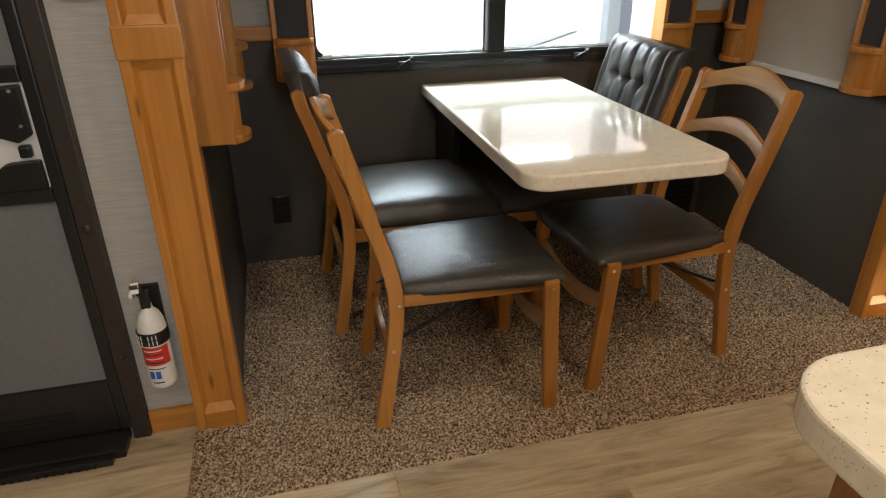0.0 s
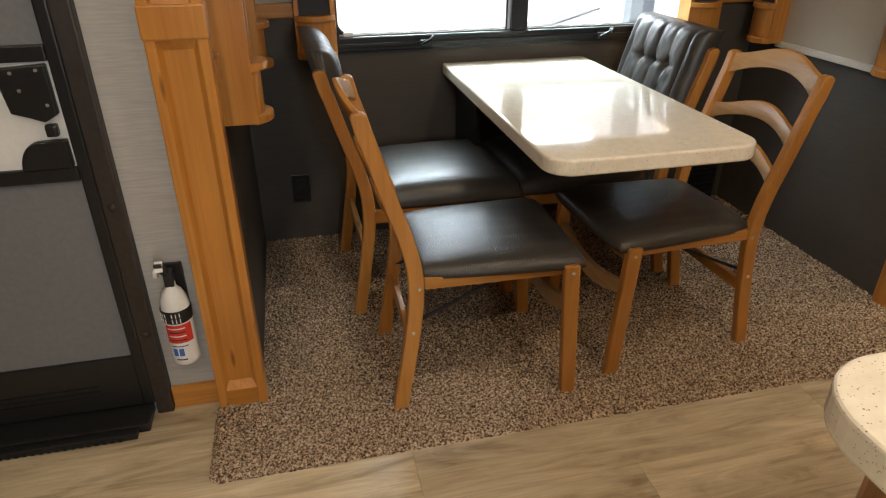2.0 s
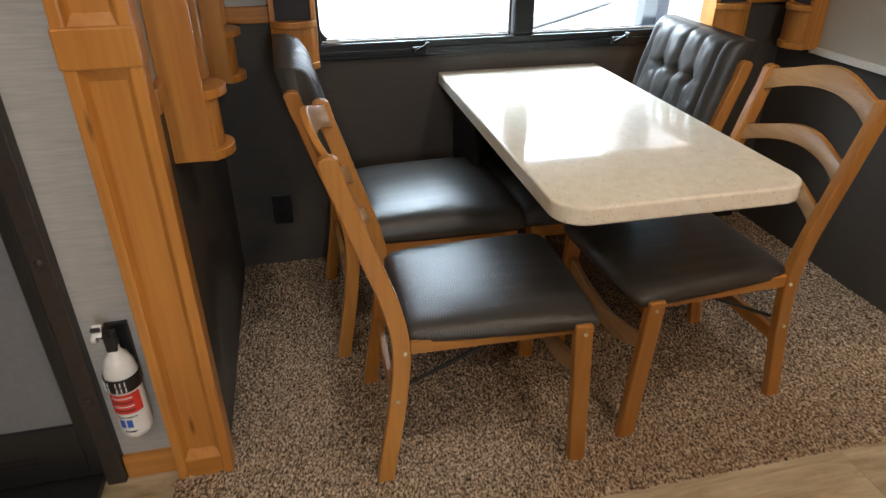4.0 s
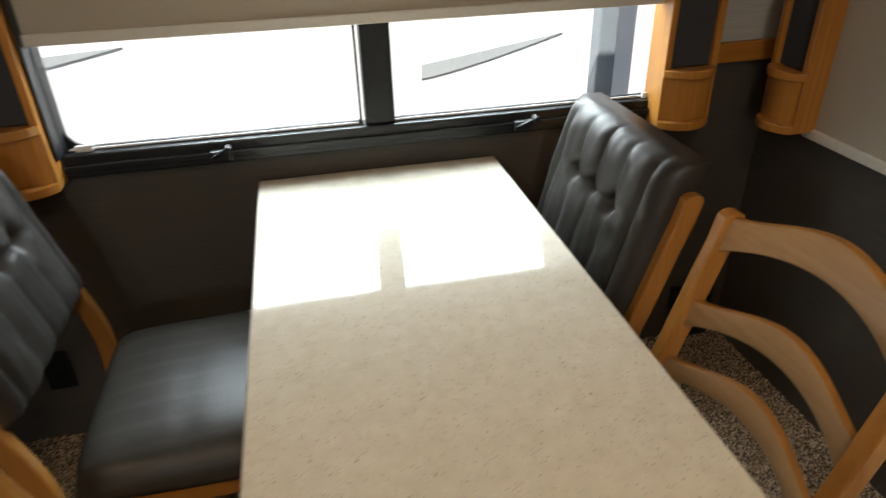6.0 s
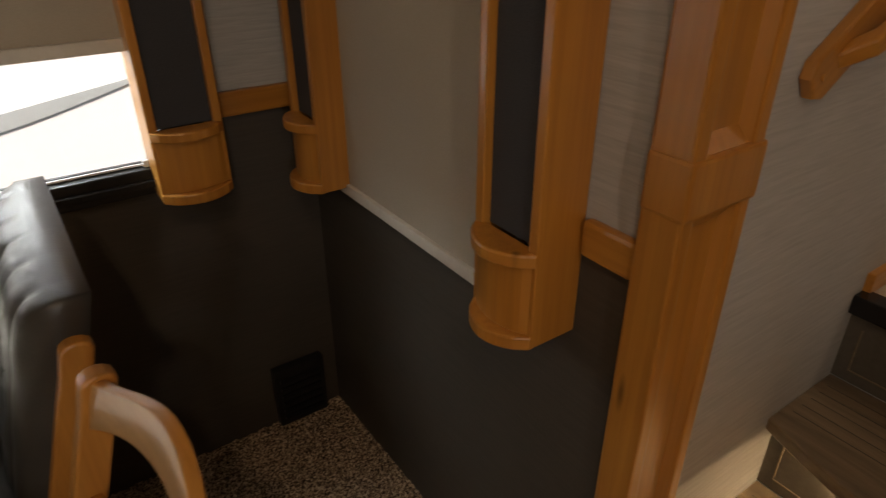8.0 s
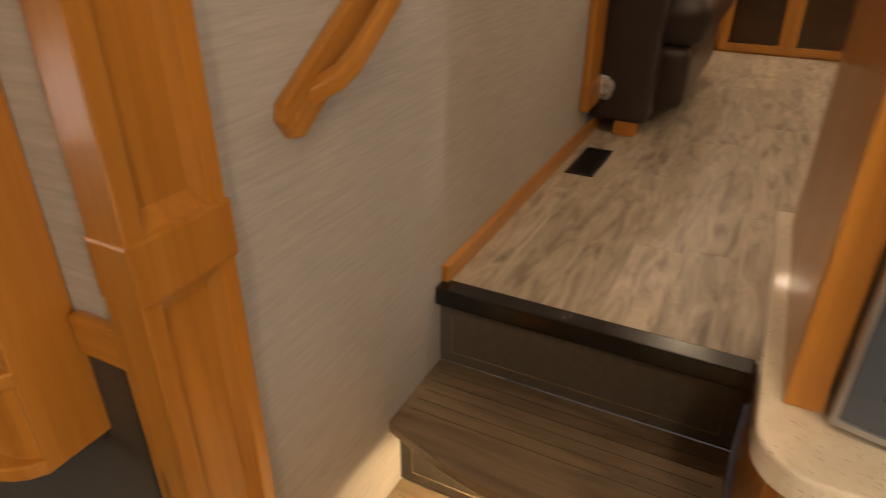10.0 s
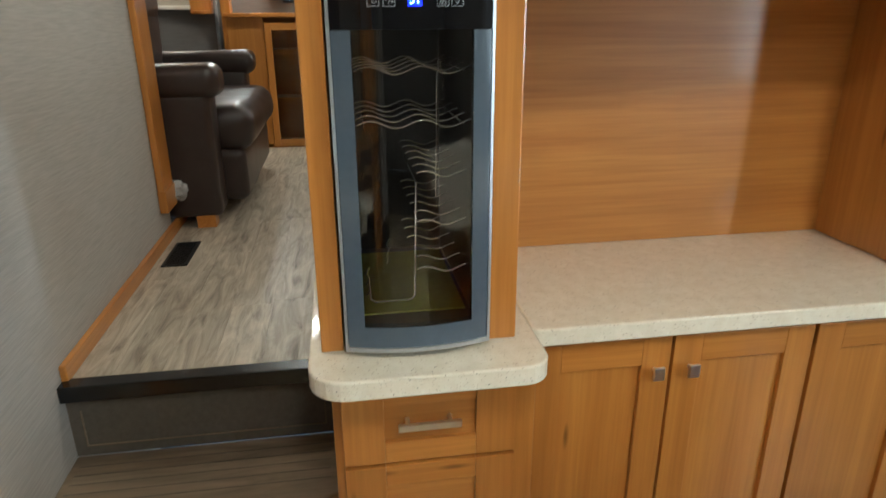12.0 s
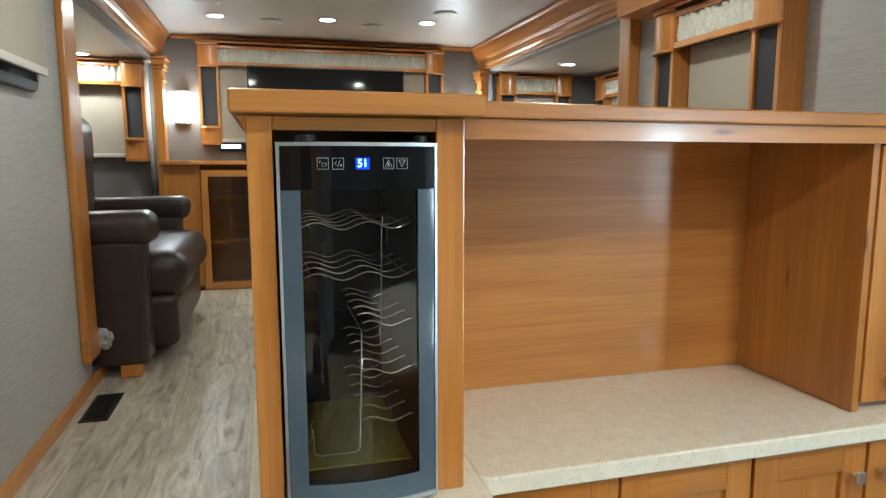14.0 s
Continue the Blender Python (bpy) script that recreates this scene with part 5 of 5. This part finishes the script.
for k in range(2):
    tube("zigzag_wire", [(2.46 + 0.16 * k, 0.893 - 0.05 * k + 0.006 * (i % 2), 1.06 - 0.011 * i) for i in range(6)], 0.0013, wire, front)
tube("cord", [(2.50, 0.760, 1.18), (2.47, 0.762, 1.30), (2.455, 0.763, 1.40), (2.45, 0.761, 1.432), (2.45, 0.757, 1.434), (2.46, 0.752, 1.40), (2.47, 0.750, 1.385)], 0.0012, wire, front)
cool_card = bx("manual_sheet", plain("yellow_paper", (0.36, 0.38, 0.05), 0.6, amount=0.15), cooler, 2.46, 2.80, 0.71, 0.91, FZ0 + 0.031, FZ0 + 0.034, 0.0, "yellow-green paper sheet on the cooler floor")

# ---- raised lounge ----
def end_trim(name, x0, x1, y0, y1, z0, z1, label):
    ob = thing(name, label, "trim", kind="structure")
    bx("board", maple["z"], ob, x0, x1, y0, y1, z0, z1, 0.006)
    bx("foot_block", maple["z"], ob, x0 - 0.004, x1 + 0.004, y0 - 0.006, y1, z0, z0 + 0.09, 0.004)
    return ob


end_trim("trim_lounge_near", 3.945, 4.10, 1.634, 1.6595, 0.768, 2.36, "honey maple slide-out trim board ending above the floor")
end_trim("trim_lounge_far", 6.00, 6.12, 1.60, 1.6595, UP, 2.2145, "honey maple slide-out trim board")
end_trim("trim_lounge_right_near", 3.99, 4.085, -0.6995, -0.645, UP, 2.25, "honey maple slide-out trim board")
end_trim("trim_lounge_right_far", 6.08, 6.18, -0.6995, -0.645, UP, 2.2145, "honey maple slide-out trim board")


def capital(name, x0, x1, y0, y1, z, side):
    """Stacked moulded blocks at the head of a trim board; side is the way it faces."""
    ob = thing(name, "carved honey maple capital at the head of the trim", "trim", kind="structure")
    for a, b, out in ((0.0, 0.018, 0.012), (0.018, 0.075, 0.004), (0.075, 0.098, 0.016), (0.098, 0.135, 0.026), (0.135, 0.155, 0.034)):
        ya, yb = (y0 - out, y1) if side < 0 else (y0, y1 + out)
        bx("moulding", maple["z"], ob, x0 - out, x1 + out, ya, yb, z + a, z + b - 0.0005, 0.006)
    return ob


capital("trim_capital_left", 6.00, 6.12, 1.598, 1.6595, 2.055, -1)
capital("trim_capital_right", 6.08, 6.18, -0.6995, -0.643, 2.055, 1)
wrapm = plain("clear_wrap", (0.75, 0.75, 0.76), 0.15, amount=0.1)
wrapm.node_tree.nodes["Principled BSDF"].inputs["Transmission Weight"].default_value = 0.5
bm = bmesh.new()
bmesh.ops.create_icosphere(bm, subdivisions=3, radius=0.045)
for v in bm.verts:
    v.co *= 1 + 0.35 * noise.noise(v.co * 60)
bm.transform(Matrix.Translation((4.13, 1.630, 0.815)))
wrapped = tagged(part("plastic_wrap", bm, wrapm), "crumpled clear plastic wrap on the trim board", "plastic wrap")


def crown(name, x0, x1, y, out, z0, z1, label):
    """A stepped and coved header moulding along x; out is the side it faces."""
    h = z1 - z0
    o = [(0, 0), (0.030, 0), (0.034, 0.02), (0.046, 0.028), (0.046, 0.055), (0.036, 0.062), (0.052, 0.085), (0.075, h * 0.72), (0.082, h * 0.86), (0.095, h * 0.9), (0.095, h), (0, h)]
    bm = prism(bmesh.new(), [(y + out * a, z0 + b) for a, b in o], "x", x0, x1)
    ob = part(name, soft_bevel(bm, 0.003, 2, 40), maple["x"])
    return tagged(ob, label, "trim", kind="structure")


crown("trim_crown_left", 3.98, 6.20, 1.6595, -1, 2.215, 2.398, "glossy stepped maple header over the sofa slide-out")
crown("trim_crown_right", 4.02, 6.24, -0.6995, 1, 2.215, 2.398, "glossy stepped maple header over the slide-out")
tagged(bx("trim_ceiling_front", maple["y"], None, 6.215, 6.2495, -0.60, 1.56, 2.372, 2.398, 0.006), "honey maple crown strip along the front wall", "trim", kind="structure")

for x, y in ((5.2, 1.24), (5.15, -0.10), (5.62, 0.90), (5.62, 0.26)):
    sp = thing("ceiling_speaker", "flat round white ceiling speaker grille", "ceiling speaker", "ceiling speakers", pose(x, y, CEIL))
    part("rim", soft_bevel(cyl(bmesh.new(), (0, 0, -0.005), 0.07, 0.009, "z", 28), 0.003, 2, 50), white_m, sp)
    part("grille", cyl(bmesh.new(), (0, 0, -0.0105), 0.055, 0.003, "z", 28), shadebar, sp)

# front wall: window surround, shade, television, sconces, media cabinet
window_treatment(pose(6.2495, 0.512, 0, 0, 0, -90), 1.755, 1.645, 1.775, 2.325, pw=0.135, d=0.085, head=0.135)
roller_shade(pose(6.2495, 0.512, 0, 0, 0, -90), 1.48, 1.665, 2.22)
fw = thing("window_2", "narrow strip of bright daylight under the shade", "window", kind="structure")
bx("frame", blackmetal, fw, 6.228, 6.2495, -0.20, 1.27, 1.60, 1.664, 0.004)
bx("pane", glow("daylight_pane", (0.55, 0.78, 1.0), 2), fw, 6.224, 6.2285, 1.13, 1.262, 1.622, 1.648, 0.0, "bright pane of daylight")
tv = thing("television", "large flat black television in front of the window", "television")
part("bezel", soft_bevel(box(bmesh.new(), 6.095, 6.135, -0.045, 1.066, 1.555, 2.190), 0.006, 2), black_m, tv)
bx("screen", blackglass, tv, 6.092, 6.0948, -0.033, 1.054, 1.572, 2.178, 0.0, "glossy dark screen")
bx("mount_arm", blackmetal, tv, 6.135, 6.249, 0.48, 0.58, 1.80, 1.95, 0.003)


def sconce(y):
    ob = thing("wall_sconce", "lit white glass wall sconce with metal end caps", "wall lamp", "wall sconces", pose(6.2495, y, 1.79))
    n = 16
    o = [(0.0, 0.042)] + [(-0.06 * math.sin(math.pi * k / n), 0.042 * math.cos(math.pi * k / n)) for k in range(1, n)] + [(0.0, -0.042)]
    part("shade", prism(bmesh.new(), o, "z", 0.014, 0.216), sconce_glow, ob, "glowing frosted glass shade")
    for a in (0.0, 0.216):
        oo = [(0.0, 0.046)] + [(-0.064 * math.sin(math.pi * k / n), 0.046 * math.cos(math.pi * k / n)) for k in range(1, n)] + [(0.0, -0.046)]
        part("end_cap", prism(bmesh.new(), oo, "z", a, a + 0.014), chrome, ob)
    data = bpy.data.lights.new("sconce_bulb", "POINT")
    data.energy, data.color, data.shadow_soft_size = 1.0, (1.0, 0.9, 0.78), 0.05
    lamp = new("sconce_light", data)
    lamp.location = (6.2495 - 0.14, y, 1.89)


sconce(1.512)
sconce(-0.47)

media = thing("media_cabinet", "honey maple media cabinet with smoked glass doors and shelves", "cabinet")
bx("top", maple["y"], media, 5.955, 6.249, -0.65, 1.64, 1.505, 1.533, 0.006)
bx("back", maple["y"], media, 6.20, 6.249, -0.64, 1.63, UP, 1.504, 0.0)
bx("base_plate", maple["y"], media, 5.99, 6.20, -0.64, 1.63, UP, UP + 0.03, 0.0)
bx("face_frame", maple["z"], media, 5.99, 6.01, 1.394, 1.63, UP, 1.504, 0.003)
tinted = glass_mat("tinted_glass", (0.66, 0.63, 0.58))
for y0 in (1.033, 0.672, 0.311, -0.050, -0.411):
    d = thing("door", "", "")
    d.parent = media
    y1, z0, z1, w = y0 + 0.358, 0.652, 1.470, 0.045
    for a, b in ((y0, y0 + w), (y1 - w, y1)):
        bx("stile", maple["z"], d, 5.972, 5.99, a, b, z0, z1, 0.003)
    for a, b in ((z0, z0 + w), (z1 - w, z1)):
        bx("rail", maple["y"], d, 5.973, 5.99, y0 + w, y1 - w, a, b, 0.003)
    bx("pane", tinted, d, 5.980, 5.983, y0 + w, y1 - w, z0 + w, z1 - w, 0.0, "smoked glass pane")
    bx("divider", maple["z"], media, 6.0, 6.20, y0 - 0.006, y0, UP + 0.03, 1.504, 0.0)
    for z in (0.95, 1.27):
        bx("shelf", maple["y"], media, 6.0, 6.20, y0, y1 - 0.004, z, z + 0.032, 0.002)

# ceiling of the left slide-out: window surround on its end wall
window_treatment(pose(6.1195, 2.12, 0, 0, 0, -90), 0.80, 1.53, 1.685, 2.165, pw=0.135, d=0.085, head=0.14)
roller_shade(pose(6.1195, 2.12, 0, 0, 0, -90), 0.53, 1.555, 2.04)
window_treatment(pose(6.1195, -1.075, 0, 0, 0, -90), 0.60, 1.53, 1.685, 2.175, pw=0.135, d=0.085, head=0.14)
roller_shade(pose(6.1195, -1.075, 0, 0, 0, -90), 0.33, 1.555, 2.04)
window_treatment(pose(5.15, -1.6195, 0, 0, 0, 180), 1.60, 1.53, 1.685, 2.14, pw=0.135, d=0.085, head=0.14)
roller_shade(pose(5.15, -1.6195, 0, 0, 0, 180), 1.33, 1.555, 2.0)
# window beside the counter and window beside the steps
window_treatment(pose(3.383, -0.6995, 0, 0, 0, 180), 0.69, 1.30, 1.45, 2.105, pw=0.13, d=0.097, head=0.14)
roller_shade(pose(3.383, -0.6995, 0, 0, 0, 180), 0.42, 1.32, 2.02)
tagged(bx("trim_soffit", maple["x"], None, 2.99, 3.90, -0.6995, -0.52, 2.137, 2.30, 0.006), "honey maple soffit over the window", "trim", kind="structure")
roller_shade(pose(3.39, 1.6595, 0), 0.62, 1.80, 2.25, -0.024, "taupe roller shade beside the steps with a pale hem bar")
w3 = thing("window_3", "black rounded window frame under the roller shade", "window", kind="structure")
part("frame", soft_bevel(prism(bmesh.new(), rounded(3.09, 3.66, 1.742, 2.22, (0.05,) * 4, 6), "y", 1.640, 1.6595), 0.004, 2, 50), blackmetal, w3)
bx("pane", blackglass, w3, 3.12, 3.63, 1.638, 1.6405, 1.775, 2.19, 0.0)

# floor register
reg = thing("floor_register", "black slotted floor register in the vinyl floor", "floor vent")
bx("frame", black_m, reg, 3.672, 3.945, 1.520, 1.614, UP, UP + 0.005, 0.002)
for k in range(16):
    bx("slat", blackmetal, reg, 3.688 + 0.0155 * k, 3.697 + 0.0155 * k, 1.532, 1.602, UP + 0.0045, UP + 0.0075, 0.0)

# recliner sofa in the left slide-out
sofa = thing("recliner_sofa", "dark brown leather recliner sofa with padded arms", "sofa")


def padded(name, x0, x1, y0, y1, z0, z1, r, label="", wob=0.006):
    bm = box(bmesh.new(), x0, x1, y0, y1, z0, z1)
    bmesh.ops.bevel(bm, geom=bm.edges[:], offset=r, segments=5, affect="EDGES", profile=0.5)
    bmesh.ops.subdivide_edges(bm, edges=[e for e in bm.edges if e.calc_length() > 0.12], cuts=5, use_grid_fill=True)
    for v in bm.verts:
        v.co += Vector((noise.noise(v.co * 5), noise.noise(v.co * 5 + Vector((9, 0, 0))), noise.noise(v.co * 5 + Vector((0, 9, 0))))) * wob
    return part(name, bm, sofa_m, sofa, label, smooth=True)


SX0, SX1 = 4.13, 5.52
for a, b in ((SX0, SX0 + 0.17), (SX1 - 0.17, SX1)):
    padded("arm_panel", a, b, 1.455, 2.45, UP + 0.05, 1.22, 0.03)
    padded("arm_pad", a - 0.015, b + 0.02, 1.410, 2.20, 1.19, 1.325, 0.05, "padded leather arm top")
padded("seat_cushion", SX0 + 0.175, SX1 - 0.175, 1.31, 2.05, 0.93, 1.14, 0.085, "plump leather seat cushion")
padded("footrest", SX0 + 0.18, SX1 - 0.18, 1.36, 1.52, UP + 0.07, 0.95, 0.04)
padded("back_cushion", SX0 + 0.10, SX1 - 0.08, 1.90, 2.30, 1.05, 1.66, 0.09, "puffy leather back cushion")
padded("headrest", SX0 + 0.13, SX1 - 0.10, 1.89, 2.34, 1.46, 1.78, 0.09)
padded("base", SX0 + 0.1, SX1 - 0.1, 1.58, 2.40, UP + 0.05, 0.95, 0.02)
for x in (SX0 + 0.05, SX1 - 0.05):
    for y in (1.53, 2.35):
        bx("foot", maple["x"], sofa, x - 0.04, x + 0.04, y - 0.04, y + 0.04, UP + 0.0005, UP + 0.055, 0.003)

# ---- outdoors beyond the dining window ----
asphalt = plain("asphalt", (0.06, 0.06, 0.06), 0.9, amount=0.3)
ground = bx("ground", asphalt, None, -900, 900, -900, 900, -1.3, -1.1, 0.0)
tagged(ground, "dark asphalt lot outside", "ground", kind="structure")
tr = thing("neighbour_trailer", "white travel trailer with grey swoosh stripes parked outside", "trailer")
gel = plain("white_gelcoat", (0.86, 0.90, 0.95), 0.3, amount=0.02)
decal = plain("grey_decal", (0.42, 0.47, 0.50), 0.4, amount=0.05)
part("body", soft_bevel(box(bmesh.new(), -4.0, 6.0, 4.2, 6.6, -0.95, 2.4), 0.08, 3), gel, tr)
for x, z, ln, h, lift in ((1.375, 0.558, 0.72, 0.066, 0.105), (-0.62, 0.690, 0.674, 0.075, 0.04)):
    lower = [(x + ln * k / 8, z + (h + lift) * (k / 8) ** 1.25) for k in range(8)]
    upper = [(x + ln * k / 8, z + h + lift * k / 8) for k in range(8, -1, -1)]
    part("stripe", prism(bmesh.new(), lower + upper, "y", 4.192, 4.199), decal, tr, "grey swoosh stripe")
part("stripe", prism(bmesh.new(), [(0.88, 0.342), (1.107, 0.342), (1.107, 0.388)], "y", 4.192, 4.199), decal, tr, "grey swoosh stripe")
for x in (0.6, 1.6):
    part("wheel", soft_bevel(cyl(bmesh.new(), (x, 4.3, -0.75), 0.34, 0.22, "y", 28), 0.03, 2, 50), black_m, tr)
part("jack", box(bmesh.new(), -3.6, -3.5, 4.4, 4.5, -1.1, -0.94), blackmetal, tr)
part("jack", box(bmesh.new(), 5.5, 5.6, 4.4, 4.5, -1.1, -0.94), blackmetal, tr)
pole = thing("awning_post", "grey metal awning post outside the window", "post")
bx("post", plain("grey_metal", (0.24, 0.29, 0.33), 0.4, 0.0, amount=0.05), pole, 2.155, 2.245, 3.90, 3.99, -1.1, 2.6, 0.01)
roof = bx("roof", white_m, None, -3.3, 6.4, -1.8, 2.78, CEIL + 0.07, CEIL + 0.12, 0.0)
tagged(roof, "white vehicle roof", "roof", kind="structure")

# ---- floor pieces ----
planks(floor, -1.6, 2.6, -0.9, WY, 0.0, 0.185, 1.22, 3, plank_m)
planks(upper_floor, 2.885, 6.25, -0.70, WY, UP, 0.125, 0.92, 5, upper_plank_m)
